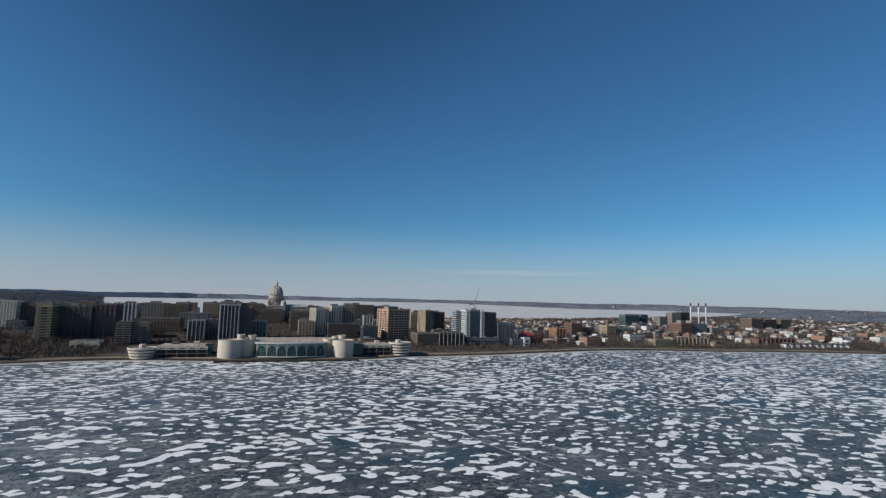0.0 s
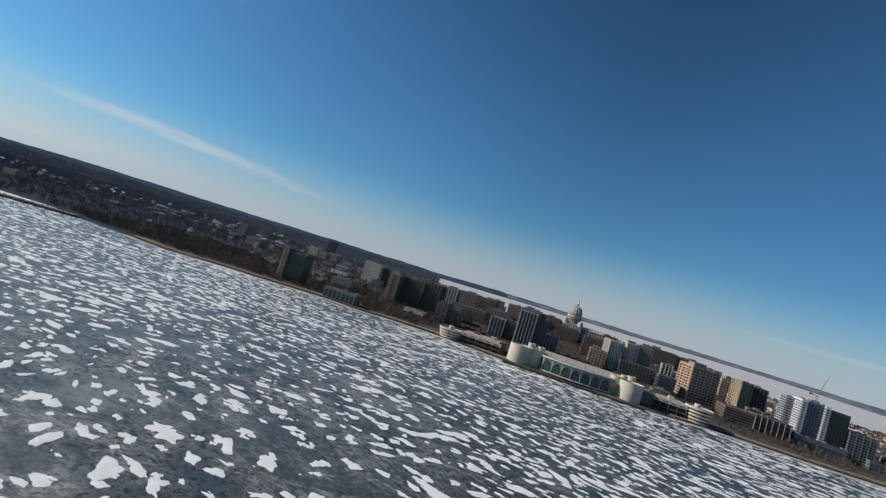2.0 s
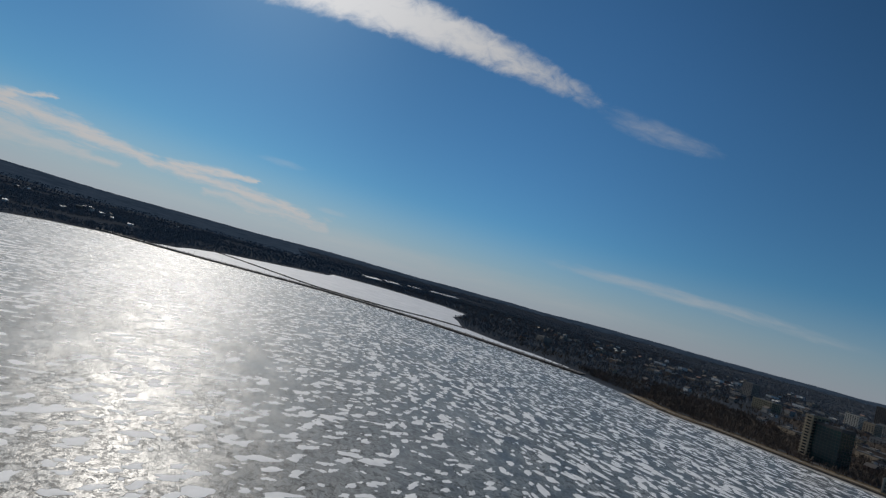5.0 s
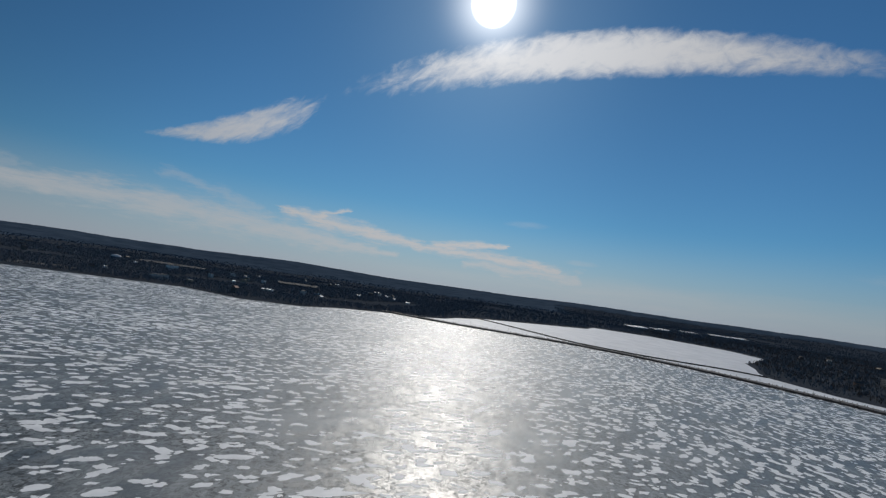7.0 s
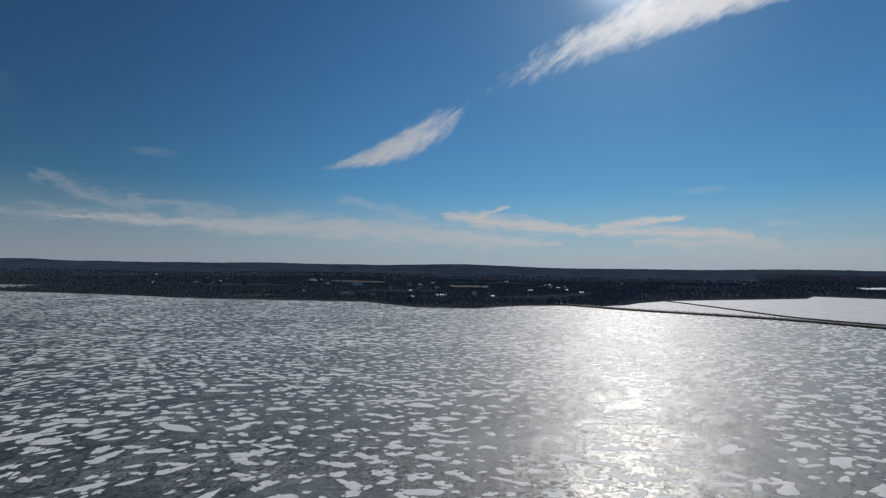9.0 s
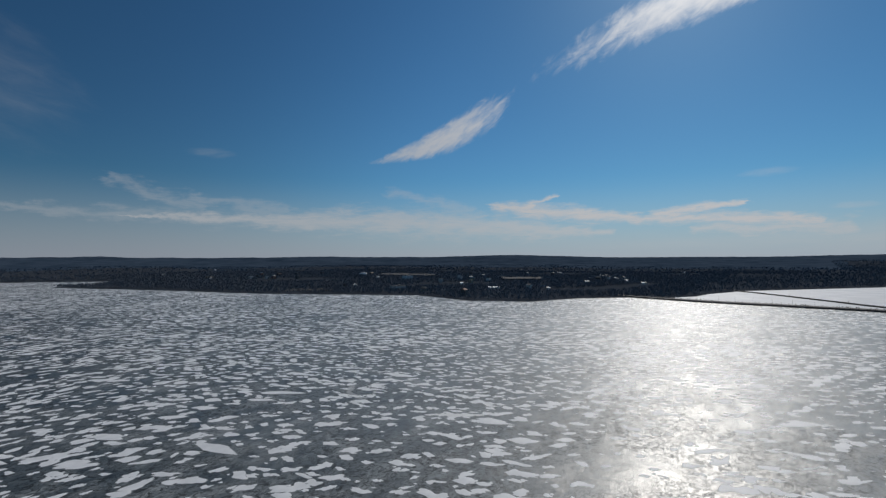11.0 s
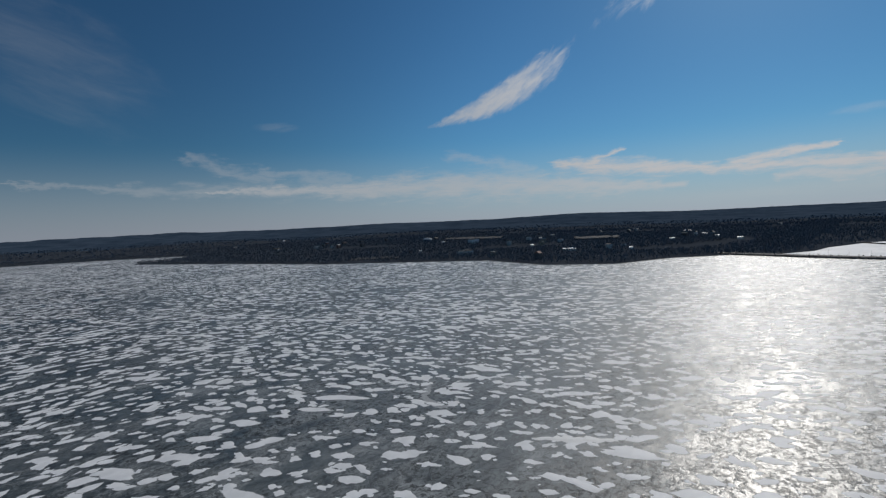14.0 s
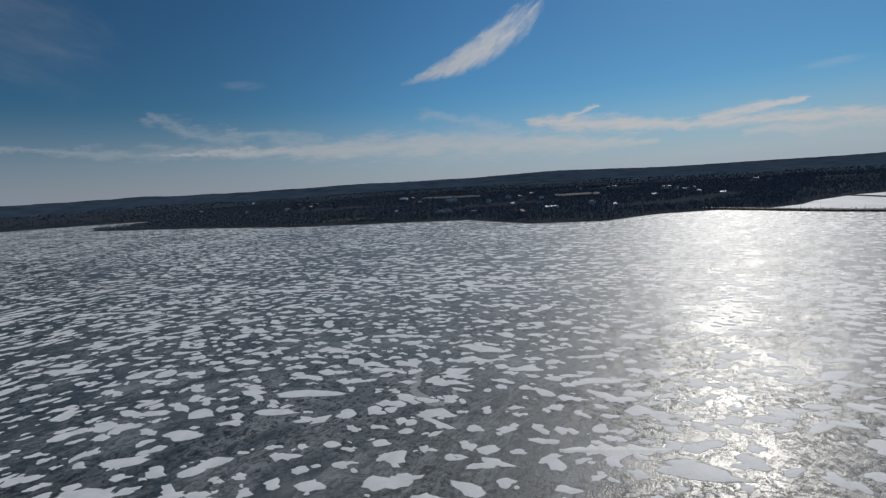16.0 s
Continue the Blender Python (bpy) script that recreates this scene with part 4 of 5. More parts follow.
        ux, uy = ur.uniform(-w / 2 + 3, w / 2 - 3), ur.uniform(-depth / 2 + 3, depth / 2 - 3)
        part("roof_unit", Geo().box(ux - uw / 2, ux + uw / 2, uy - ud / 2, uy + ud / 2, h - 0.65, h + ur.uniform(0.6, 1.9)), METAL, top_sheet, "grey rooftop air unit")
    return b


building("apartment_tower", -404, -384, 330, 24, 57.5, IVORY, "grey concrete apartment tower with pale corner", "apartment tower", 3.0, 3.5, (2, 1.5))
building("apartment_tower", -384, -352, 345, 30, 54, BROWN, "brown apartment tower with small windows", "apartment tower", 3.0, 3.5, (2, 1.5))
building("apartment_tower", -290, -273, 147, 26, 58, OLIVE, "olive-tan brick tower with dark stacked balconies", "apartment tower", 3.4, 8, (6, 1.7), slabs=(OLIVE, 0.9, 0.9), pent=[(0, 8, 8, 2.5)])
building("apartment_block", -272, -236, 168, 34, 54.5, DARKB, "dark brick apartment block with pale balcony edges", "apartment tower", 3.0, 3.6, (2.6, 1.8), slabs=(GREY, 1.15, 0.35), piers=(DARKB, 7.2, 2.2, 1.0), pent=[(-6, 9, 9, 3)])
building("apartment_block", -234, -210, 175, 30, 57.5, BROWN, "narrow brown brick apartment slab", "apartment tower", 3.2, 5, (2, 1.6), piers=(BROWN, 6, 1.5, 0.8))
building("office_building", -274, -237, 405, 40, 56.5, GREY, "grey office block with white vertical piers", piers=(WHITE, 6.0, 1.5, 0.9), pent=[(4, 14, 12, 3)])
building("office_building", -228, -190, 400, 40, 58, GREY, "broad grey stone government office block", pent=[(0, 16, 14, 3)])
building("office_building", -189, -150, 385, 44, 57, BROWN, "broad dull brown office block", pent=[(5, 18, 14, 3.5)])
building("apartment_tower", -195, -178, 126, 24, 36.5, DARKB, "twin-slab dark apartment block with striped balconies", "apartment block", 2.9, 7, (5, 1.5), slabs=(CONCRETE, 0.7, 0.5))
building("apartment_tower", -177.6, -158, 130, 22, 35.0, BROWN, "brown apartment block with striped pale balconies", "apartment block", 2.9, 7, (5, 1.5), slabs=(CONCRETE, 0.7, 0.45))
building("low_office", -203, -141, 245, 40, 36.5, BROWN, "low brown office range with pale flat roof", storey=3.8)
building("low_office", -150, -108, 300, 30, 44, GREY, "low grey office range behind the hotel", pent=[(0, 12, 8, 3)])
# hotel of white grids
building("hotel_wing", -116, -95, 157, 30, 38.5, HOTEL, "grey hotel wing with a pale grid facade", "hotel", 3.4, 3.6, (2.6, 2.2), piers=(PEWTER, 5.2, 0.7, 0.8), parapet=PEWTER, slabs=(GREY, 0.25, 0.4))
building("hotel_wing", -94.6, -76.4, 166, 26, 39, HOTEL, "dark grey glazed hotel link block", "hotel", 3.4, 3.6, (2.6, 2.2))
building("hotel_tower", -76, -51, 157, 34, 61, HOTEL, "tall grey hotel tower with pale vertical piers", "hotel", 3.4, 4.2, (3.4, 2.6), piers=(PEWTER, 5.0, 0.9, 1.0), parapet=PEWTER, pent=[(0, 12, 12, 3)])
building("hotel_tower", -50.6, -33, 164, 32, 57, DARKB, "dark glazed hotel slab beside the tower", "hotel", 3.4, 3.6, (3.0, 2.4), panes=BLUEG)
building("hotel_wing", -32, -13, 172, 30, 37.5, HOTEL, "low hotel wing with pale grid facade", "hotel", 3.4, 3.6, (2.6, 2.2), piers=(PEWTER, 4.8, 0.7, 0.8), parapet=PEWTER, slabs=(GREY, 0.25, 0.4))
building("office_building", -105, -66, 470, 40, 62.5, GREY, "grey stone office block on the square", pent=[(-6, 16, 14, 4), (10, 8, 10, 2.5)])
building("office_building", -64, -26, 478, 40, 60, BROWN, "brown office block on the square", pent=[(0, 14, 12, 3)])
building("office_building", -26, 14, 395, 28, 51, BROWN, "dark brown office block below the capitol", pent=[(-4, 12, 8, 3)])
building("office_building", 24, 62, 276, 40, 50, BROWN, "brown brick office block with regular windows", pent=[(6, 12, 10, 3)])
building("brick_block", 35, 60, 200, 34, 37, TAN, "small tan brick block with stepped top", "office building", pent=[(-4, 10, 10, 4)])
# pale tower pair
building("office_tower", 58, 79, 222, 34, 57.3, IVORY, "pale ribbed office tower with vertical slot windows", "office tower", 3.7, 3.6, (2.1, 3.0), piers=(IVORY, 3.6, 0.9, 0.9), turned=12)
building("office_tower", 85, 103, 240, 30, 61.5, IVORY, "pale ribbed office tower, taller half", "office tower", 3.7, 3.6, (2.1, 3.0), piers=(IVORY, 3.6, 0.9, 0.9), pent=[(0, 12, 10, 2.5)], turned=12)
building("office_tower", 104.5, 129, 250, 34, 62, GREY, "grey office tower with plain flank", "office tower", 3.7, 4.2, (2.2, 1.8), pent=[(2, 12, 10, 4)])
building("low_office", 80, 128, 195, 24, 33.5, DARKB, "dark low podium below the pale towers", storey=4)
building("glass_block", 131, 154, 165, 26, 32, DARKB, "dark glazed low block", "office building", 3.8, 4, (3.5, 2.8), panes=BLUEG)
building("white_frame_block", 144, 160, 240, 24, 47, GREY, "grey block with a white open roof frame", "office building", piers=(WHITE, 5, 1.0, 0.8), slabs=(WHITE, 0.4, 0.5))
building("office_building", 150, 205, 470, 40, 62, BROWN, "dull brown office block near the square", pent=[(-10, 16, 14, 4)])
building("office_building", 206, 262, 480, 40, 60, GREY, "grey brown office block near the square", pent=[(4, 14, 10, 3)])
building("terracotta_tower", 166, 206, 180, 36, 59, TERRA, "terracotta stone office tower with grouped windows", "office tower", 3.9, 4.6, (3.7, 2.6), piers=(TERRA, 9.3, 1.8, 0.9), slabs=(ROSE, 0.5, 0.7), pent=[(-6, 16, 16, 3.5)], turned=17)
building("office_building", 261, 288, 364, 34, 49.5, TAN, "plain tan brick office block", storey=4)
building("office_building", 262, 280, 278, 28, 56.3, TAN, "tan and brown brick tower with vertical piers", "office tower", piers=(TAN, 5.5, 1.4, 0.8), turned=14)
building("office_building", 284.5, 306, 286, 34, 53.5, BROWN, "brown brick tower with vertical piers", "office tower", piers=(BROWN, 5.5, 1.4, 0.8), pent=[(0, 8, 8, 2.5)])
building("car_park", 208, 243, 124, 40, 23.3, BROWN, "brown concrete parking deck with dark slots", "car park", 3.2, 36, (33, 1.5), panes=DARKVOID)
building("glass_block", 243.5, 284, 124, 40, 24.4, DARKB, "dark glazed low block with slender columns", "office building", 5.5, 4.5, (4, 4.4), piers=(CONCRETE, 6.6, 0.7, 1.2))
# balcony tower
tower = building("balcony_tower", 284, 293, 160, 20, 58, SLATEB, "slim tower with white stacked balconies", "apartment tower", 3.1, 4, (3, 2), panes=BLUEG, slabs=(WHITE, 0.9, 0.55))
building("balcony_tower", 293.4, 300, 139, 26, 60.5, WHITE, "white balcony stack of a glass tower", "apartment tower", 3.1, 4, (3, 2), panes=BLUEG, slabs=(WHITE, 0.9, 0.6))
building("glass_tower", 300.8, 319, 141, 28, 60.6, SLATEB, "blue-grey glass apartment tower", "apartment tower", 3.1, 3.2, (2.8, 2.4), panes=BLUEG, pent=[(2, 9, 9, 2.5)])
building("balcony_tower", 319.6, 325, 138, 26, 60.8, WHITE, "white balcony stack at the tower's corner", "apartment tower", 3.1, 4, (3, 2), panes=BLUEG, slabs=(WHITE, 0.9, 0.6))
building("glass_tower", 326, 348, 141, 28, 57.5, DARKB, "dark green glass apartment tower", "apartment tower", 3.1, 3.2, (2.8, 2.6), panes=GREEN)
building("podium", 290, 348, 128, 10, 17, SLATEB, "blue-grey glazed podium below the towers", "podium", 4, 4, (3.5, 3), panes=BLUEG)
building("apartment_block", 350, 380, 138, 28, 40.3, SLATEB, "slate-blue apartment block with pale window frames", "apartment block", 3.2, 3.6, (2.2, 1.8), piers=(SLATEB, 7, 0.8, 0.5), slabs=(GREY, 0.3, 0.35))
building("brick_hall", 428, 455, 182, 40, 19, BRICK, "low red-brick hall by the shore", "hall", 4, 5, (2, 2))
building("billboard_block", 393, 404, 127, 16, 17, WHITE, "small white-fronted block on the shore road", "shop", 5, 20, (6, 3))
building("low_block", 372, 393, 130, 20, 15, SLATEB, "low blue-grey glazed block", "shop", 4, 4, (3, 2.6), panes=BLUEG)
building("orange_block", 511, 532, 220, 26, 27.5, ORANGE, "bright orange-brick apartment block", "apartment block", 3.2, 5, (2.2, 1.8), piers=(ORANGE, 7, 1.2, 0.7))
building("brick_block", 596, 622, 300, 30, 35, BRICK, "red-brick apartment block with flat roof", "apartment block", 3.4)
building("brick_block", 626, 660, 310, 30, 26, BRICK, "low red-brick warehouse with flat roof", "warehouse", 4)
building("tan_block", 708, 732, 331, 30, 29, TAN, "tan corner block with pale face", "apartment block", 3.4, pent=[(0, 6, 6, 2)])
building("flat_block", 733, 786, 335, 30, 25.5, CONCRETE, "long pale flat-roofed block", "office building", 4, 6, (5, 2))
building("glass_tower", 1013, 1064, 650, 30, 49.5, SLATEB, "green glass apartment tower beyond the houses", "apartment tower", 3.3, 3.4, (3, 2.6), panes=GREEN)
building("glass_tower", 1075, 1101, 655, 30, 50, SLATEB, "pale glass apartment tower beyond the houses", "apartment tower", 3.3, 3.4, (3, 2.6), panes=BLUEG)
building("apartment_tower", 1095, 1124, 598, 26, 45.5, GREY, "plain grey slab apartment tower", "apartment tower", 3.1)
building("apartment_tower", 1216, 1250, 678, 26, 57, GREY, "tall grey slab apartment tower", "apartment tower", 3.1, piers=(GREY, 8, 1.5, 0.8))
building("apartment_tower", 1255, 1293, 683, 26, 59.5, DARKB, "tall dark apartment tower", "apartment tower", 3.1)
building("apartment_block", 1376, 1424, 527, 40, 46, BROWN, "broad dark apartment block with a plant room", "apartment block", 3.2, pent=[(0, 18, 10, 3)])
building("apartment_block", 1442, 1490, 535, 40, 44, DARKB, "dark brown apartment block", "apartment block", 3.2)
building("apartment_block", 1514, 1556, 540, 40, 44.5, BROWN, "dark apartment block with pale top", "apartment block", 3.2)
building("terrace_row", 647, 690, 112, 18, 15.5, OLIVE, "yellow-tan lakeside apartment row", "apartment block", 3.2, 4, (2, 1.7))
building("terrace_row", 692, 775, 118, 20, 18, TAN, "long tan lakeside apartment row with bays", "apartment block", 3.2, 4.5, (2.2, 1.7), piers=(TAN, 9, 2.2, 1.2))
building("terrace_row", 905, 1008, 122, 18, 17, BRICK, "long red-brick lakeside apartment row", "apartment block", 3.2, 5, (2.2, 1.7), piers=(BRICK, 11, 2.2, 1.2))
building("dome_office", 1010, 1060, 330, 30, 26, GREY, "low grey utility building", "utility building", 4)

# power station with three stacks
building("boiler_house", 917, 952, 330, 40, 37, BRICK, "red-brick boiler house of a power station", "power station", 6, 6, (3, 3.5), pent=[(0, 12, 14, 6)])
building("turbine_hall", 953, 1002, 336, 40, 35.5, SLATEB, "grey metal-clad turbine hall", "power station", 7, 8, (2, 1.2), pent=[(-6, 14, 18, 7)])
for sx in (989, 1014.5, 1038):
    st = thing("smokestack", (sx, 373, ground_at(sx, 373) - 0.5), "tall white smokestack with a dark top", "chimney", "power station stacks")
    part("shaft", Geo().lathe([(2.1, 0), (1.75, 58), (1.65, 69)], 16), WHITE, st, smooth=True)
    part("crown", Geo().lathe([(1.95, 67.5), (1.95, 76), (1.3, 76.2)], 16), DARKB, st, "dark stack top", smooth=True)
    part("base_ring", Geo().lathe([(3.8, 0), (3.8, 3), (3.0, 3.4)], 16), CONCRETE, st)

# red-roofed restaurant
hall = thing("red_roof_hall", (417, 168, ground_at(417, 168) - 0.5), "low hall with a bright red hipped roof", "hall")
part("wall", Geo().box(-10, 10, -10, 10, 0, 14), BRICK, hall)
part("roof", Geo().add([(-11, -11, 14), (11, -11, 14), (11, 11, 14), (-11, 11, 14), (-8, 0, 19.5), (8, 0, 19.5)],
                       [(0, 1, 5, 4), (1, 2, 5), (2, 3, 4, 5), (3, 0, 4), (3, 2, 1, 0)]), REDROOF, hall, "red metal roof")

# tower crane
crane = thing("tower_crane", (333, 200, ground_at(333, 200)), "thin red steel tower crane with a raised jib", "crane")
g = Geo()
for a, b in ((-1, -1), (1, -1), (1, 1), (-1, 1)):
    g.beam((a, b, 0), (a, b, 60), 0.12)
for k in range(20):
    s = 1 if k % 2 else -1
    g.beam((-s, -1, k * 3), (s, -1, k * 3 + 3), 0.07).beam((-1, -s, k * 3), (-1, s, k * 3 + 3), 0.07)
part("mast", g, BRICK, crane)
g = Geo().beam((0, 0, 60), (8, 0, 92), 0.22, 0.14).beam((0, 1.4, 60), (8, 0.3, 92), 0.16, 0.1).beam((-1, 0, 63), (8, 0, 92), 0.1)
part("jib", g, BRICK, crane)
part("counter_jib", Geo().beam((0, 0, 60), (-9, 0, 63), 0.5).box(-10, -7, -1, 1, 60.5, 63), BRICK, crane)

# west end: green glass tower, low pale row, far slabs
building("green_tower", -403, -395, 14, 26, 49, OLIVE, "tan end wall of a lakeside tower with balconies", "apartment tower", 3.2, 6, (4, 1.6), slabs=(TAN, 0.7, 0.5))
building("green_tower", -394.5, -368, 18, 22, 44.5, DARKB, "dark green glass lakeside tower", "apartment tower", 3.2, 3.6, (3.2, 2.6), panes=GREEN)
building("low_row", -318, -272, 2, 18, 15.5, SAGE, "long low grey-green apartment row with dark bays", "apartment block", 3.2, 6, (4.4, 2.4), piers=(GREY, 6.4, 0.6, 0.5))
building("apartment_tower", -443, -420, 380, 24, 58, CREAM, "cream apartment tower with a plain flank", "apartment tower", 3.0, 3.5, (1.8, 1.5))
building("apartment_tower", -419.5, -396, 386, 24, 55.5, BROWN, "brown apartment tower with small windows", "apartment tower", 3.0, 3.5, (1.8, 1.5))
building("far_tower", -924, -898, 1080, 24, 77, DARKB, "tall dark slab tower far beyond the park", "office tower", 3.6, 4, (2.5, 1.8))
building("far_block", -830, -800, 800, 30, 42, CREAM, "cream slab block beyond the park", "office building", 3.4)
building("far_block", -770, -735, 820, 30, 40, CONCRETE, "pale office block beyond the park", "office building", 3.4)
building("far_block", -700, -680, 640, 26, 40, TAN, "tan block beyond the park", "office building", 3.4)
building("yellow_block", -745, -705, 380, 26, 30, OLIVE, "low yellow-brick block among bare trees", "school", 3.6)
building("far_block", -960, -935, 620, 26, 48, GREY, "grey tower among bare trees", "office tower", 3.4)
building("shore_lodge", -236, -205, 100, 18, 14, CREAM, "low curved cream building at the foot of a tower", "pavilion", 4, 5, (4, 2))

# ---- convention centre on the lake ----
terrace = thing("convention_centre", (19, 20, 0), "cream curved convention centre with arched teal windows and drums", "convention centre")
FL, RAD = 5.0, 92.0          # main floor over the ice, radius of the bowed front


def bow(x, r=RAD, out=-22.0):
    """Depth of the bowed front at x, from the centre's middle."""
    return out + r - math.sqrt(max(r * r - x * x, 1))


def bowed(half, z0, z1, grow=0.0, back=40.0, n=28):
    pts = [(half * (2 * i / n - 1), bow(half * (2 * i / n - 1)) - grow) for i in range(n + 1)]
    return Geo().prism(pts + [(half, back), (-half, back)], z0, z1)


part("hall", bowed(39.5, 3.0, 18.2, -1.2), PALETEAL, terrace, "pale teal wall between the arches")
part("lower_wall", bowed(38.0, -0.5, 3.0, -3.0), DARKB, terrace, "dark lower wall on the water line")
part("walkway", bowed(41, 2.9, 3.9, 1.6), WHITE, terrace, "white curved walkway edge")
part("roof_slab", bowed(42, 18.4, 19.6, 0.8), WHITE, terrace, "thin white roof edge")
part("roof_terrace", bowed(40.5, 19.6, 19.8, -1.5, 60), PINKDECK, terrace, "pinkish roof terrace paving")
BAYS = 7
for i in range(BAYS):
    xa, xb = -39 + 78 * i / BAYS, -39 + 78 * (i + 1) / BAYS
    ya, yb = bow(xa), bow(xb)
    ang = math.atan2(yb - ya, xb - xa)
    half = math.hypot(xb - xa, yb - ya) / 2
    cx, cy = (xa + xb) / 2, (ya + yb) / 2
    # arched pane
    arc = [(-half + 0.5, 4.2)] + [(-(half - 0.5) * math.cos(math.pi * k / 12), 9.6 + 6.4 * math.sin(math.pi * k / 12)) for k in range(13)] + [(half - 0.5, 4.2)]
    m = len(arc)
    g = Geo().add([(u, -0.15, z) for u, z in arc] + [(u, 0.5, z) for u, z in arc],
                  [tuple(range(m)), tuple(range(2 * m - 1, m - 1, -1))] + [((k + 1) % m, k, m + k, m + (k + 1) % m) for k in range(m)])
    win = part("arched_window", g, TEAL, terrace, "teal arched window", at=(cx, cy, 0), turn=math.degrees(ang))
    g = Geo()
    for u in (-half * 0.4, 0, half * 0.4):
        g.box(u - 0.07, u + 0.07, -0.25, 0.1, 4.2, 13.6)
    g.box(-half + 1, half - 1, -0.25, 0.1, 9.4, 9.55)
    part("mullion", g, METAL, win, "thin grey mullions")
    # arch rim
    g = Geo()
    for k in range(12):
        a0, a1 = math.pi * k / 12, math.pi * (k + 1) / 12
        g.beam((-(half - 0.6) * math.cos(a0), -0.4, 9.6 + 6.7 * math.sin(a0)), (-(half - 0.6) * math.cos(a1), -0.4, 9.6 + 6.7 * math.sin(a1)), 0.3)
    part("arch_rim", g, PALETEAL, win, "pale teal arch rim")
    part("pier", Geo().box(-0.4, 0.4, -0.7, 0.4, 3.4, 18.2), CREAM, terrace, at=(xa, ya, 0), turn=math.degrees(ang))
part("pier", Geo().box(-0.4, 0.4, -0.7, 0.4, 3.4, 18.2), CREAM, terrace, at=(39, bow(39), 0))


def drum(x, y, r, top, base=0.0, label=""):
    d = part("drum", Geo().lathe([(r, base), (r, top - 0.5), (r + 0.25, top - 0.45), (r + 0.25, top), (r - 0.6, top), (r - 0.6, top - 1.2)], 48), CREAM, terrace, label, at=(x, y, 0), smooth=False)
    part("drum_roof", Geo().lathe([(r - 0.6, top - 1.3), (r - 0.6, top - 1.1)], 40), PINKDECK, d)
    return d


drum(-68.5, -6, 13.5, 22.6, label="large cream precast drum")
drum(-52.5, 4, 12.5, 22.6, label="large cream precast drum")
drum(-58, 9, 4.5, 27.5)
drum(-46, 10, 4.8, 26.5)
drum(61.5, -7, 13.0, 22.2, label="large cream precast drum")
drum(45.0, 2, 7.0, 23.5)
drum(62, 10, 4.5, 27.0)
drum(54, 14, 4.2, 25.5)
part("rear_hall", Geo().box(-60, 66, 34, 88, 0, 18.0), CREAM, terrace)
part("rear_roof", Geo().box(-58, 64, 35, 87, 18.0, 18.4), PINKDECK, terrace, "paved roof garden")
for k in range(13):
    a = -1.05 + 2.1 * k / 12
    part("roof_bollard", Geo().lathe([(0.7, 19.6), (0.7, 22.0), (0.5, 22.4)], 10), CREAM, terrace, at=(44 * math.sin(a), 24 - 30 * math.cos(a), 0))
part("green_flank", Geo().box(76, 88, -2, 18, 0, 17), TEAL, terrace, "teal glazed flank")
part("green_flank", Geo().box(-96, -88, 2, 18, 0, 16), TEAL, terrace, "teal glazed flank")


def car_ramp(x, y, r, top, label):
    """A round parking ramp: tilted rings with dark gaps round a core."""
    t = thing("helix_ramp", (x, y, 0), label, "car ramp", "ramps of the convention centre")
    part("core", Geo().lathe([(r * 0.8 - 1.6, 0), (r - 2.4, top - 1.5)], 32), DARKVOID, t, "shaded inside of the ramp")
    n = max(3, round(top / 3.6))
    for i in range(n):
        z, q = 1.0 + i * (top - 3.2) / (n - 1), r * (0.82 + 0.18 * i / (n - 1))       # each turn a little wider than the one below
        part("ring", Geo().lathe([(q - 2.2, z), (q, z), (q + 0.25, z + 0.9), (q + 0.25, z + 2.2), (q - 0.3, z + 2.2), (q - 0.3, z + 0.5), (q - 2.2, z + 0.5)], 40, cap=False), CREAM, t, "cream ramp parapet")
    part("deck", Geo().lathe([(r - 0.3, top - 1.3), (r - 0.3, top - 1.0)], 40), CONCRETE, t)
    part("stair_drum", Geo().lathe([(3.4, top - 1.2), (3.4, top + 3.0), (2.8, top + 3.1)], 24), CREAM, t, at=(-1.5, 4, 0))
    return t


car_ramp(-141, 24, 15.2, 13.0, "low round cream car ramp with stacked rings")
car_ramp(157, 30, 14.6, 18.0, "round cream spiral car ramp with stacked rings")


def deck_block(x0, x1, y0, y1, top, label):
    t = thing("parking_deck", ((x0 + x1) / 2, (y0 + y1) / 2, 0), label, "car park", "decks of the convention centre")
    w, d = (x1 - x0) / 2, (y1 - y0) / 2
    part("body", Geo().box(-w + 1, w - 1, -d + 1, d - 1, 0, top - 0.5), DARKVOID, t, "shaded parking level")
    part("parapet", Geo().box(-w, w, -d, d, top - 3.4, top), CREAM, t)
    part("ledge", Geo().box(-w, w, -d - 0.4, d, top * 0.4, top * 0.4 + 0.9), BROWN, t)
    n = int(2 * w / 9)
    for i in range(n + 1):
        part("column", Geo().box(-0.3, 0.3, -0.3, 0.3, 0, top - 3), GREY, t, at=(-w + 0.6 + i * (2 * w - 1.2) / n, -d + 0.6, 0))
    part("roof_deck", Geo().box(-w + 0.5, w - 0.5, -d + 0.5, d - 0.5, top, top + 0.2), PINKDECK, t, "pinkish paved roof deck")
    slot = Geo().box(-2.6, 2.6, -0.06, 0.3, 0, 0.9).mesh("slot", DARKVOID)
    for i in range(n):
        part("slot", slot, DARKVOID, t, at=(-w + 0.6 + (i + 0.5) * (2 * w - 1.2) / n, -d, top - 2.4))
    planter = Geo().lathe([(1.1, 0), (1.5, 0.9), (1.3, 0.95)], 12).mesh("planter", CREAM)
    for i in range(n + 1):
        part("planter", planter, CREAM, t, at=(-w + 2 + i * (2 * w - 4) / n, -d + 3 + (i % 3) * 5, top + 0.2))
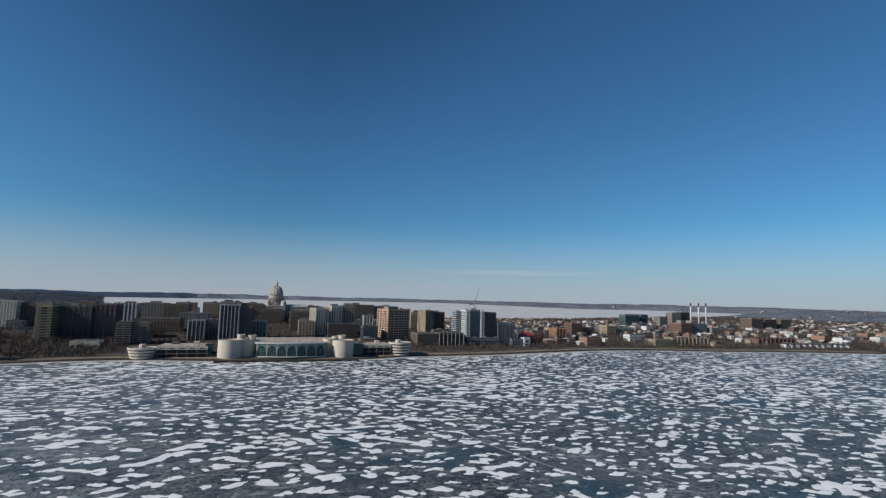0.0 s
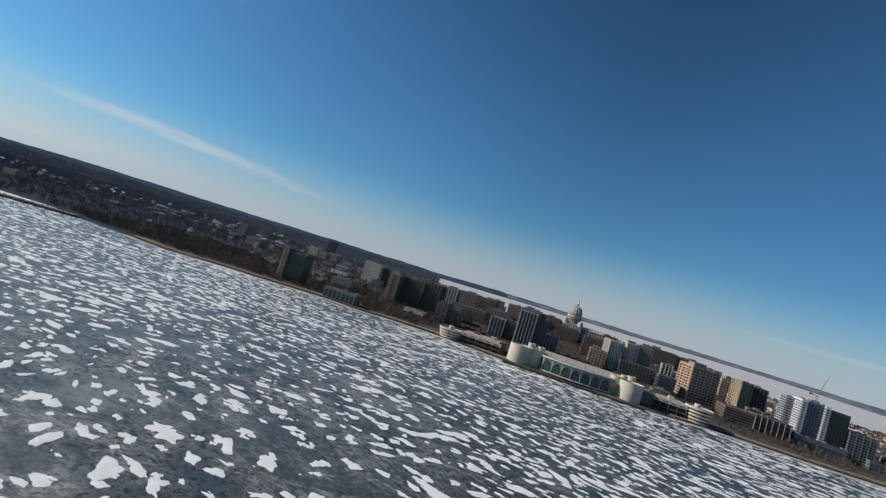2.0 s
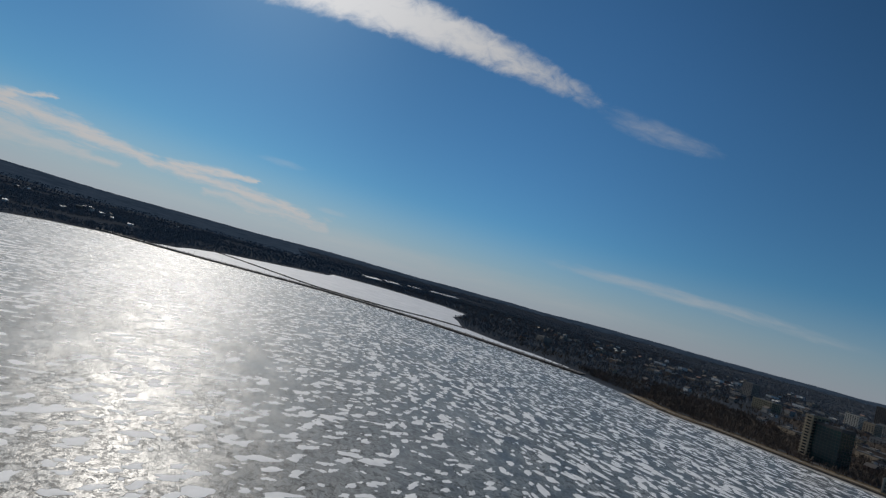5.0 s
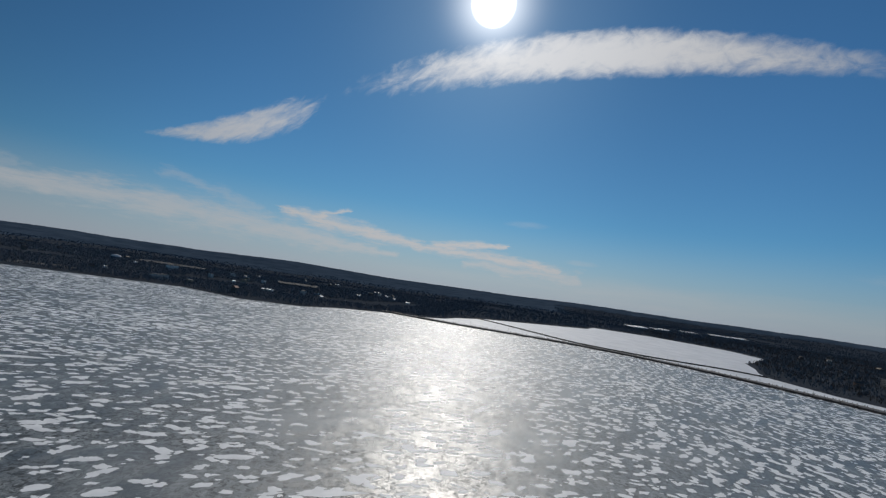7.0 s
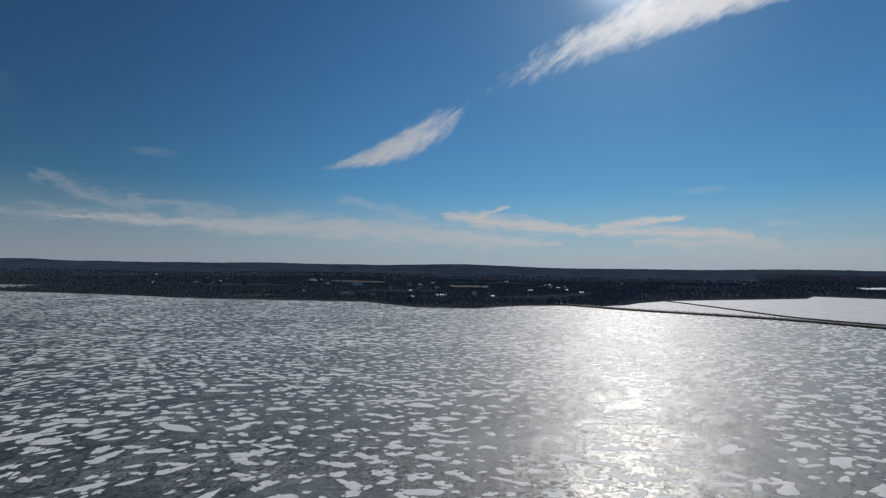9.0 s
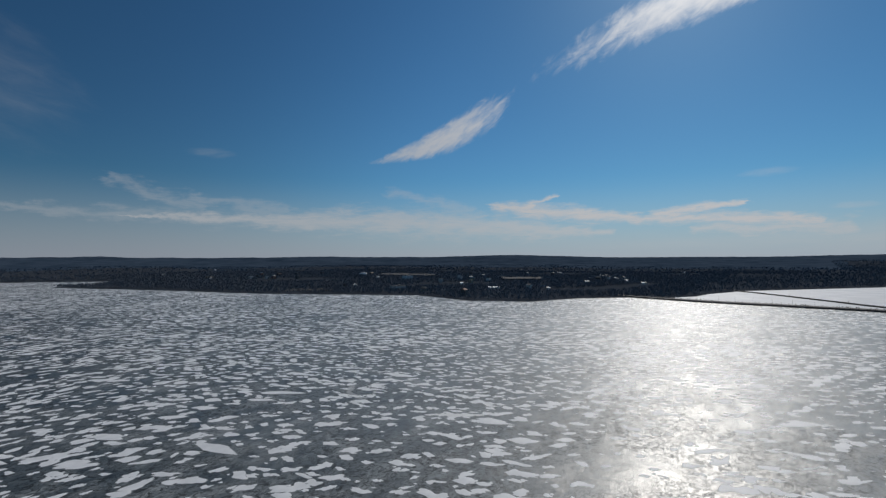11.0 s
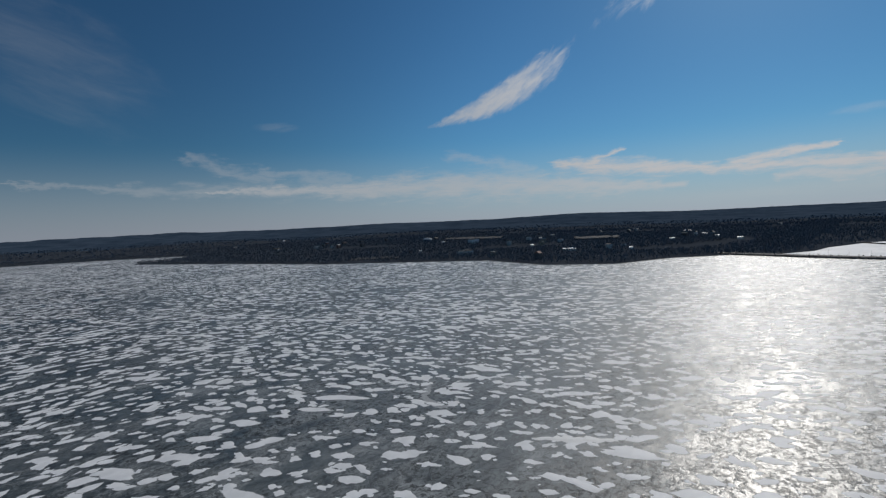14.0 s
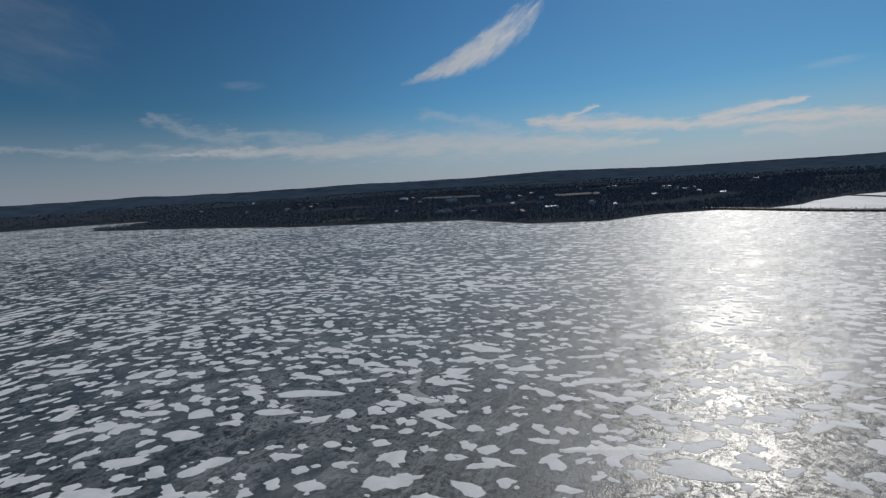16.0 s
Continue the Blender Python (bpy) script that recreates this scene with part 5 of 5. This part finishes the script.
    part("stair_head", Geo().box(w * 0.3, w * 0.3 + 6, 2, 9, top + 0.2, top + 3.6), CREAM, t)
    part("stair_head", Geo().box(-w * 0.6, -w * 0.6 + 8, 6, 12, top + 0.2, top + 3.0), BROWN, t)
    return t


deck_block(-127, -74, 18, 66, 14.0, "long cream parking deck with dark open level")
deck_block(96, 144, 22, 66, 15.0, "long cream parking deck with dark open level")
bridge = thing("lakeside_walkway", (19, -14, 0), "dark stone-edged walkway below the convention centre", "walkway", kind="structure")
part("deck", Geo().box(-82, 76, -6, 6, -0.5, 1.6), RIPRAP, bridge)

# ---- capitol ----
cap = thing("state_capitol", (0, 509, 29), "white granite domed capitol with lantern and statue", "capitol")
for k in range(4):
    a = 90 * k
    wing = part("wing", Geo().box(-19, 19, 12, 66, 0, 26), GRANITE, cap, turn=a)
    part("wing_roof", Geo().gable(38, 54, 26, 4, 0.3), GRANITE, wing, at=(0, 39, 0))
    part("portico", Geo().box(-14, 14, 66, 71, 0, 20).gable(0.01, 0.01, 20, 0.01), GRANITE, wing)
    row = window_row(50, 5, (2.2, 3), GLASS)
    for z in (4, 10, 16, 21):
        tagged(part("glazing", row, GLASS, wing, at=(19, 39, z), turn=90), kind="stuff")
        tagged(part("glazing", row, GLASS, wing, at=(-19, 39, z), turn=-90), kind="stuff")
    for u in (-11, -6.6, -2.2, 2.2, 6.6, 11):
        part("column", Geo().lathe([(1.1, 4), (0.9, 18)], 10), GRANITE, wing, at=(u, 72.2, 0))
    part("corner_pavilion", Geo().lathe([(7, 0), (7, 26), (7.5, 26.4), (6, 28), (5.4, 33), (4.5, 36), (2.4, 38), (0.6, 39.5)], 20), GRANITE, cap, at=(22 * math.cos(radians(45 + a)), 22 * math.sin(radians(45 + a)), 0), smooth=True)
part("rotunda", Geo().lathe([(17, 0), (17, 30), (17.6, 30.5), (17.2, 32)], 40), GRANITE, cap)
part("drum", Geo().lathe([(13.0, 32), (13.0, 43), (16.2, 43.2), (16.2, 44.6), (14.0, 45), (14.0, 48.5), (14.6, 48.7), (14.6, 49.3)], 40), GRANITE, cap)
for k in range(28):
    a = 2 * math.pi * k / 28
    part("column", Geo().lathe([(0.8, 32), (0.65, 43.2)], 8), GRANITE, cap, at=(15.2 * math.cos(a), 15.2 * math.sin(a), 0))
for k in range(28):
    a = 2 * math.pi * (k + 0.5) / 28
    part("drum_window", Geo().box(-0.12, 0.3, -0.7, 0.7, 34, 41), GLASS, cap, "dark drum window", at=(13.0 * math.cos(a), 13.0 * math.sin(a), 0), turn=math.degrees(a))


def shell(t, grow=0.0):
    """Radius and height along the dome, steeper than a half globe."""
    return (13.6 + grow) * math.cos(t) ** 0.82, 49.3 + (19.5 + grow) * math.sin(t)


part("dome", Geo().lathe([shell(1.38 * t / 10) for t in range(11)], 40), GRANITE, cap, "pale ribbed dome", smooth=True)
for k in range(16):
    a = 2 * math.pi * k / 16
    g = Geo()
    p = [shell(1.36 * t / 8, 0.25) for t in range(9)]
    for (r0, z0), (r1, z1) in zip(p, p[1:]):
        g.beam((r0 * math.cos(a), r0 * math.sin(a), z0), (r1 * math.cos(a), r1 * math.sin(a), z1), 0.4)
    part("rib", g, GRANITE, cap)
part("lantern", Geo().lathe([(3.6, 67.6), (3.6, 68.6), (2.6, 68.8), (2.6, 73.4), (3.1, 73.7), (2.8, 74.4), (1.6, 76.2), (0.8, 78)], 16), GRANITE, cap)
part("statue", Geo().lathe([(0.8, 78), (0.8, 80), (0.45, 81), (0.5, 82), (0.35, 83), (0.1, 83.6)], 8), TAN, cap, "gilded finial statue")

# ---- far shore: pale roofs, fields and a ribbed dome ----
SPOTS = [(-1245, -2860, 24, 26), (-1636, -3100, 22, 31), (-1182, -1638, 22, 21), (-1735, -1575, 22, 27), (-1265, -1224, 60, 15), (-1308, -1092, 18, 13),
         (-2258, -1230, 55, 33), (-1950, -1094, 34, 27), (-1782, -1020, 22, 21), (-1655, -1106, 30, 21), (-1640, -935, 28, 17), (-2636, -975, 46, 46),
         (-1520, -1850, 24, 27), (-1420, -1420, 20, 22), (-2050, -1700, 40, 34), (-1100, -2250, 16, 22), (-2450, -1500, 36, 40)]


def slope_field(name, a, b, deep, rise, low, material, label):
    """An open field on a slope that faces the lake."""
    a, b = Vector((*a, 0)), Vector((*b, 0))
    away = (b - a).normalized().cross(Vector((0, 0, 1)))
    mid = (a + b) / 2
    if (mid + away - Vector((*HUB, 0))).length < (mid - Vector((*HUB, 0))).length:
        away = -away
    g, n = Geo(), 14
    rr = random.Random(len(name) + int(a.x))
    for i in range(n + 1):
        p = a.lerp(b, i / n)
        q = p + away * (deep + rr.uniform(-8, 8))
        zp, zq = ground_at(p.x, p.y) + low + rr.uniform(-0.5, 0.5), ground_at(p.x, p.y) + low + rise + rr.uniform(-1.5, 0.5)
        g.v += [(p.x, p.y, zp - 12), (p.x, p.y, zp), (q.x, q.y, zq), (q.x, q.y, zq - 30)]
    for i in range(n):
        g.f += [(4 * i + j, 4 * i + 4 + j, 4 * i + 5 + j, 4 * i + 1 + j) for j in range(3)]
    return tagged(new(name, g.mesh(name, material)), label, "field", kind="structure")


for sx, sy, sw, sz in SPOTS:
    q = Vector((sy - HUB[1], -(sx - HUB[0]), 0)).normalized() * sw * 0.26
    slope_field("snowy_clearing", (sx - q.x, sy - q.y), (sx + q.x, sy + q.y), 26, 1.8, 4.5, SNOW, "small snowy clearing in the dark woods")
for p, q in (((-2708, -38), (-2731, 63)), ((-2738, 92), (-2758, 182)), ((-2789, 242), (-2793, 318)), ((-2796, 386), (-2805, 560))):
    slope_field("snow_field", p, q, 70, 4.5, 4, SNOW, "snowy open field on a slope beyond the bay")
slope_field("tan_field", (-1660, -1977), (-1762, -1769), 90, 4.5, 4, FIELD, "tan stubble field on the far shore")
slope_field("tan_field", (-1659, -1404), (-1727, -1282), 70, 4, 5, FIELD, "tan stubble field on the far shore")
slope_field("tan_bank", (-935, -1650), (-1010, -1545), 25, 4, 1, FIELD, "tan grassy bank on the far shore")
base = ground_at(-1565, -1967)
arena = thing("ribbed_dome", (-1565, -1967, base - 1), "white ribbed dome hall among dark woods", "arena")
part("wall", Geo().lathe([(16, 0), (16, 24.5 - base)], 32), WOODS, arena, "dark lower wall")
part("shell", Geo().lathe([(17, 24 - base)] + [(17 * math.cos(k * 0.19), 24.2 - base + 8 * math.sin(k * 0.19)) for k in range(0, 9)], 32), SNOW, arena, "white roof shell", smooth=True)
for k in range(12):
    q = 2 * math.pi * k / 12
    g = Geo()
    p = [(17.2 * math.cos(j * 0.19), 24.2 - base + 8.2 * math.sin(j * 0.19)) for j in range(8)]
    for (r0, z0), (r1, z1) in zip(p, p[1:]):
        g.beam((r0 * math.cos(q), r0 * math.sin(q), z0), (r1 * math.cos(q), r1 * math.sin(q), z1), 0.6)
    part("rib", g, DARKB, arena, "dark roof rib")

# ---- marks on the ice ----
shanty = thing("ice_shanty", (381, -63, 0), "small dark fishing hut standing on the ice", "hut")
part("body", Geo().box(-1.4, 1.4, -1.1, 1.1, 0.15, 2.2), DARKB, shanty)
part("roof", Geo().gable(2.8, 2.2, 2.2, 0.6, 0.2), SHINGLE, shanty)
for u in (-1.0, 1.0):
    part("runner", Geo().box(u - 0.1, u + 0.1, -1.5, 1.5, 0.0, 0.16), METAL, shanty)


def ice_mark(name, pts, width, material, label, category, seed, height=0.02, fray=0.5):
    """A wavering strip lying on the ice."""
    rr = random.Random(seed)
    way = smooth_line(pts, 10)
    n, g = len(way), Geo()
    for i, q in enumerate(way):
        d = (way[min(i + 1, n - 1)] - way[max(i - 1, 0)]).normalized()
        s = Vector((d.y, -d.x, 0))
        w = width * (0.25 + 0.75 * math.sin(math.pi * (i + 0.3) / n)) / 2
        g.v += [tuple(q + s * w * rr.uniform(1 - fray, 1 + fray) + Vector((0, 0, 0.004))), tuple(q + Vector((0, 0, height))),
                tuple(q - s * w * rr.uniform(1 - fray, 1 + fray) + Vector((0, 0, 0.004)))]
    for i in range(n - 1):
        g.f += [(3 * i + j, 3 * i + 1 + j, 3 * i + 4 + j, 3 * i + 3 + j) for j in (0, 1)]
    return tagged(new(name, g.mesh(name, material)), label, category, kind="structure")


ice_mark("ice_crack", [(-360, -623), (-361.5, -619), (-361, -615)], 1.4, CRACK, "short dark refrozen crack in the ice", "crack", 1)
ice_mark("ice_crack", [(-365.5, -793), (-360, -786), (-353, -776.5)], 0.9, CRACK, "dark straight refrozen crack in the ice", "crack", 2)
ice_mark("snow_swirl", [(-357, -846), (-352, -837), (-340, -828.5), (-335, -814), (-342, -811), (-349, -816)], 3.6, PALEICE, "pale grey swirl of thin snow on the ice", "snow", 3)
ice_mark("ice_track", [(90.9, -326.4), (100.0, -364.2), (108.2, -395.8), (116.6, -418.8), (125.0, -436.8)], 0.9, PALEICE, "long thin pale sled track across the ice", "track", 4)
ice_mark("ice_track", [(118.2, -332.4), (129.4, -373.4), (138.5, -403.1), (150.6, -433.7), (162.9, -461.8)], 0.9, PALEICE, "long thin pale sled track across the ice", "track", 5)
ice_mark("snow_ribbon", [(42.7, -348.5), (59.5, -362.6), (74.3, -374.7)], 4.5, SNOW, "long white ribbon of drifted snow on the ice", "snow", 6, 0.12)
ice_mark("snow_ribbon", [(-329.6, -763), (-338, -749.5), (-346.3, -736.2)], 6.0, SNOW, "long white ribbon of drifted snow on the ice", "snow", 7, 0.14)

# ---- single bare trees by the shore ----
def bare_tree(at):
    t = thing("bare_tree", at, "leafless grey-brown tree beside the lakeside road", "tree", "shore road trees")
    part("trunk", Geo().beam((0, 0, -0.4), (0.1, 0, 3.2), 0.28, 0.2, 7).beam((0.1, 0, 3.2), (0.2, 0.1, 6.2), 0.2, 0.1, 6), BARK, t, "grey-brown trunk")
    rr, g = random.Random(9), Geo()
    for k in range(13):
        q, z = k * 2.4 + rr.uniform(-0.3, 0.3), 2.4 + k * 0.29
        o = rr.uniform(1.8, 3.2) * (1.15 - k * 0.045)
        tip = Vector((o * math.cos(q), o * math.sin(q), z + rr.uniform(1.6, 3.0)))
        root = Vector((0.1, 0, z))
        g.beam(root, tip, 0.09, 0.03, 3)
        for _ in range(5):
            f = root.lerp(tip, rr.uniform(0.35, 0.95))
            e = f + Vector((rr.uniform(-1.1, 1.1), rr.uniform(-1.1, 1.1), rr.uniform(0.5, 1.7)))
            g.beam(f, e, 0.05, 0.02, 3)
    part("crown", g, BARK, t, "crown of bare branches")
    return t


def beside(i, off):
    q, d = shore[i], (shore[min(i + 1, len(shore) - 1)] - shore[i - 1]).normalized()
    return q.x - d.y * off, q.y + d.x * off


rr = random.Random(77)
first = None
for i in range(30, 96):
    px, py = beside(i, rr.choice((18.0, 21.5, 25.0)) + rr.uniform(-1.5, 1.5))
    if -70 < px < 178 or rr.random() < 0.15:
        continue
    at = (px, py, max(ground_at(px, py), 0.3) + 0.3)
    if first is None:
        first = bare_tree(at)
    else:
        copy_thing(first, Matrix.Translation(at) @ Matrix.Rotation(rr.uniform(0, 6.28), 4, "Z") @ Matrix.Scale(rr.uniform(0.75, 1.3), 4))

# ---- houses and smaller blocks of the city ----
HOUSE_WALLS = [WHITE, SIDING, TAN, BRICK, GREY, BROWN, CONCRETE, ORANGE]


def house(material, w, d, h, rise, label):
    t = thing("house", (0, 0, -500), label, "house", "houses of the city")
    part("wall", Geo().box(-w / 2, w / 2, -d / 2, d / 2, 0, h), material, t)
    top_sheet = part("roof", Geo().gable(w, d, h, rise), SHINGLE, t)
    part("chimney", Geo().box(w / 5 - 0.4, w / 5 + 0.4, -0.4, 0.4, h + rise * 0.4, h + rise + 0.7), BRICK, top_sheet, "brick chimney")
    g = Geo()
    for z in (1.2, 4.2):
        for u in (-w / 4, w / 4):
            if z + 1.5 < h:
                g.box(u - 0.6, u + 0.6, -d / 2 - 0.12, -d / 2 + 0.2, z, z + 1.5)
    tagged(part("glazing", g, GLASS, t), kind="stuff")
    return t


def storeys(width, n, first, rise, bay, pane):
    """Panes of every storey on one far face, each a shallow block proud of the wall."""
    g, k = Geo(), max(1, int((width - 1.2) / bay))
    for j in range(n):
        for i in range(k):
            c = (i - (k - 1) / 2) * width / (k + 0.15)
            g.box(c - pane[0] / 2, c + pane[0] / 2, -0.12, 0.2, first + j * rise, first + j * rise + pane[1])
    return g


def flat_block(material, w, d, h, label):
    t = thing("low_building", (0, 0, -500), label, "building", "low buildings of the city")
    part("wall", Geo().box(-w / 2, w / 2, -d / 2, d / 2, 0, h), material, t)
    part("roof", Geo().box(-w / 2 - 0.2, w / 2 + 0.2, -d / 2 - 0.2, d / 2 + 0.2, h, h + 0.5), ROOF, t)
    n = int((h - 0.8) / 3.4)
    tagged(part("glazing", storeys(w, n, 1.2, 3.4, 3.8, (2.0, 1.6)), GLASS, t, at=(0, -d / 2, 0)), kind="stuff")
    tagged(part("glazing", storeys(d, n, 1.2, 3.4, 3.8, (2.0, 1.6)), GLASS, t, at=(-w / 2, 0, 0), turn=-90), kind="stuff")
    q = 1 if w > 24 else -1
    part("plant_room", Geo().box(q * w / 6 - w / 9, q * w / 6 + w / 9, -d / 6, d / 6, h + 0.4, h + 2.6), GREY, t, "grey rooftop plant room")
    return t


TAKEN = [(o.location.x, o.location.y) for o in bpy.data.objects if o.parent is None and o.type == "EMPTY" and abs(o.location.x) + abs(o.location.y) > 1]
NAMED = np.array(TAKEN)
r = random.Random(7)
words = {"white_panel": "white", "house_siding": "pale clapboard", "tan_brick": "tan brick", "red_brick": "red-brick", "grey_stone": "grey",
         "brown_brick": "brown brick", "grey_concrete": "pale rendered", "orange_brick": "orange-brick"}
house_kinds = [house(m, r.uniform(8, 11), r.uniform(10, 14), r.uniform(5.5, 7.5), r.uniform(2.5, 4), words[m.name] + " gabled house with a dark shingle roof") for m in HOUSE_WALLS for _ in (0, 1)]
block_kinds = [flat_block(m, r.uniform(18, 38), r.uniform(14, 24), r.uniform(8, 17), words[m.name] + " flat-roofed low building with rows of windows") for m in HOUSE_WALLS for _ in (0, 1)]

mid_kinds = [flat_block(m, r.uniform(24, 42), r.uniform(20, 30), r.uniform(31, 41), words[m.name] + " mid-rise building with rows of windows")
             for m in (TAN, BRICK, GREY, BROWN, CONCRETE, BROWN, GREY)]


def settle(kinds, count, box, test, clear):
    global NAMED
    made = 0
    for _ in range(count * 12):
        if made >= count:
            break
        x, y = r.uniform(*box[:2]), r.uniform(*box[2:])
        if not test(x, y) or np.min(np.hypot(NAMED[:, 0] - x, NAMED[:, 1] - y)) < clear:
            continue
        if float(shore_distance(np.array([x]), np.array([y]), LAKE)[0]) < 55 or float(shore_distance(np.array([x]), np.array([y]), MENDOTA)[0]) < 20:
            continue
        z = ground_at(x, y) - 0.6
        copy_thing(r.choice(kinds), pose(x, y, z, 0, 0, r.choice((0, 90, 0, 180)) + r.uniform(-3, 3)))
        NAMED = np.vstack([NAMED, (x, y)])
        made += 1


for i in range(11):
    px, py = 925 + 13.5 * i, 82 - 2.2 * i
    copy_thing(house_kinds[i % 4], pose(px, py, ground_at(px, py) - 0.4, 0, 0, 4 * (i % 3)))
    NAMED = np.vstack([NAMED, (px, py)])
settle(mid_kinds, 62, (-470, 330, 535, 860), lambda x, y: np.hypot(x, y - 509) > 120, 36)
settle(block_kinds, 105, (-560, 480, 120, 1250), lambda x, y: True, 34)
settle(block_kinds, 85, (380, 1800, 110, 900), lambda x, y: True, 40)
settle(block_kinds[4:6] + block_kinds[8:14], 30, (-1500, -420, 140, 1500), lambda x, y: x < -900 or y > 330, 40)
settle(block_kinds[0:4] + block_kinds[12:14], 16, (-1700, -480, 800, 1750), lambda x, y: True, 40)
settle(house_kinds, 150, (430, 1700, 60, 1000), lambda x, y: True, 20)
settle(house_kinds, 70, (-1500, -330, 30, 900), lambda x, y: True, 20)
settle(block_kinds, 4, (-2000, -950, -2700, -1150), lambda x, y: True, 60)
settle(house_kinds, 6, (-3000, -1400, -500, 900), lambda x, y: True, 30)
settle(house_kinds, 6, (-1700, -1000, -2600, -1050), lambda x, y: True, 30)


def house_tints():
    ma = bpy.data.materials.new("mixed_house_walls")
    ma.use_nodes = True
    N = Nodes(ma.node_tree)
    b = ma.node_tree.nodes["Principled BSDF"]
    geo = N.add("ShaderNodeNewGeometry")
    ramp = N.add("ShaderNodeValToRGB")
    ramp.color_ramp.interpolation = "CONSTANT"
    tints = ((0.0, (0.60, 0.58, 0.54)), (0.2, (0.32, 0.26, 0.19)), (0.36, (0.26, 0.13, 0.09)), (0.5, (0.11, 0.10, 0.09)), (0.66, (0.30, 0.29, 0.27)), (0.78, (0.10, 0.08, 0.07)), (0.93, (0.72, 0.71, 0.68)))
    for i, (at, tint) in enumerate(tints):
        e = ramp.color_ramp.elements[i] if i < 2 else ramp.color_ramp.elements.new(at)
        e.position, e.color = at, (*tint, 1)
    N.put(ramp.inputs[0], geo.outputs["Random Per Island"])
    N.put(b.inputs["Base Color"], N.mix(N.step(N.noise(geo.outputs["Position"], 0.4, 4.0), 0.35, 0.65, 0.0, 0.35), ramp.outputs[0], (0.12, 0.11, 0.10)))
    b.inputs["Roughness"].default_value = 0.85
    return ma


TINTS = house_tints()


def far_houses(name, count, seed, box, test, label, grow=1.0, rise=0.0):
    """Small houses too far off to count: a walled body and a gabled roof each."""
    rr, g = random.Random(seed), Geo()
    x, y = scatter(count, seed, box, test)
    z = ground_height(x, y)
    for a, b, c in zip(x, y, z):
        w, d, h = rr.uniform(7, 13) * grow, rr.uniform(8, 15) * grow, rr.uniform(5, 8.5) * grow + rise
        q = rr.choice((0.0, math.pi / 2)) + rr.uniform(-0.2, 0.2)
        one = Geo().box(-w / 2, w / 2, -d / 2, d / 2, -1.0, h)
        if rr.random() < 0.7:
            one.gable(w, d, h, rr.uniform(1.8, 3.6) * grow, 0.4)
        else:
            one.box(-w / 2 - 0.3, w / 2 + 0.3, -d / 2 - 0.3, d / 2 + 0.3, h + 0.01, h + 0.5)
        cq, sq = math.cos(q), math.sin(q)
        g.add([(a + u * cq - v * sq, b + u * sq + v * cq, c + k) for u, v, k in one.v], one.f)
    return tagged(new(name, g.mesh(name, TINTS)), label, "houses", kind="stuff")


far_houses("eastern_houses", 950, 81, (430, 2500, 70, 1250), lambda x, y: dry(x, y, 45), "mixed small houses among bare trees in the east")
far_houses("hillside_houses", 300, 82, (1500, 4300, 700, 3300), lambda x, y: dry(x, y, 40) & (hub_r(x, y) < 4300) & (wave(x, y, 600, 83) > 0.0), "pale distant houses on the northern slopes", 1.15, 1.0)
far_houses("western_houses", 95, 84, (-2000, -420, 300, 1900), lambda x, y: dry(x, y, 60), "mixed small houses among bare western trees", 1.1, 2.0)
far_houses("isthmus_houses", 260, 85, (-350, 700, 560, 1380), lambda x, y: dry(x, y, 25), "mixed houses beyond the capitol", 1.2, 2.0)
far_houses("far_shore_houses", 80, 86, (-2300, -1050, -2300, -1050), lambda x, y: dry(x, y, 40) & (hub_r(x, y) < 2500) & (wave(x, y, 500, 87) > 0.1), "pale roofs showing among dark shore woods", 1.1, 3.5)
for k in house_kinds + block_kinds + mid_kinds:
    for o in (*k.children_recursive, k):
        bpy.data.objects.remove(o)
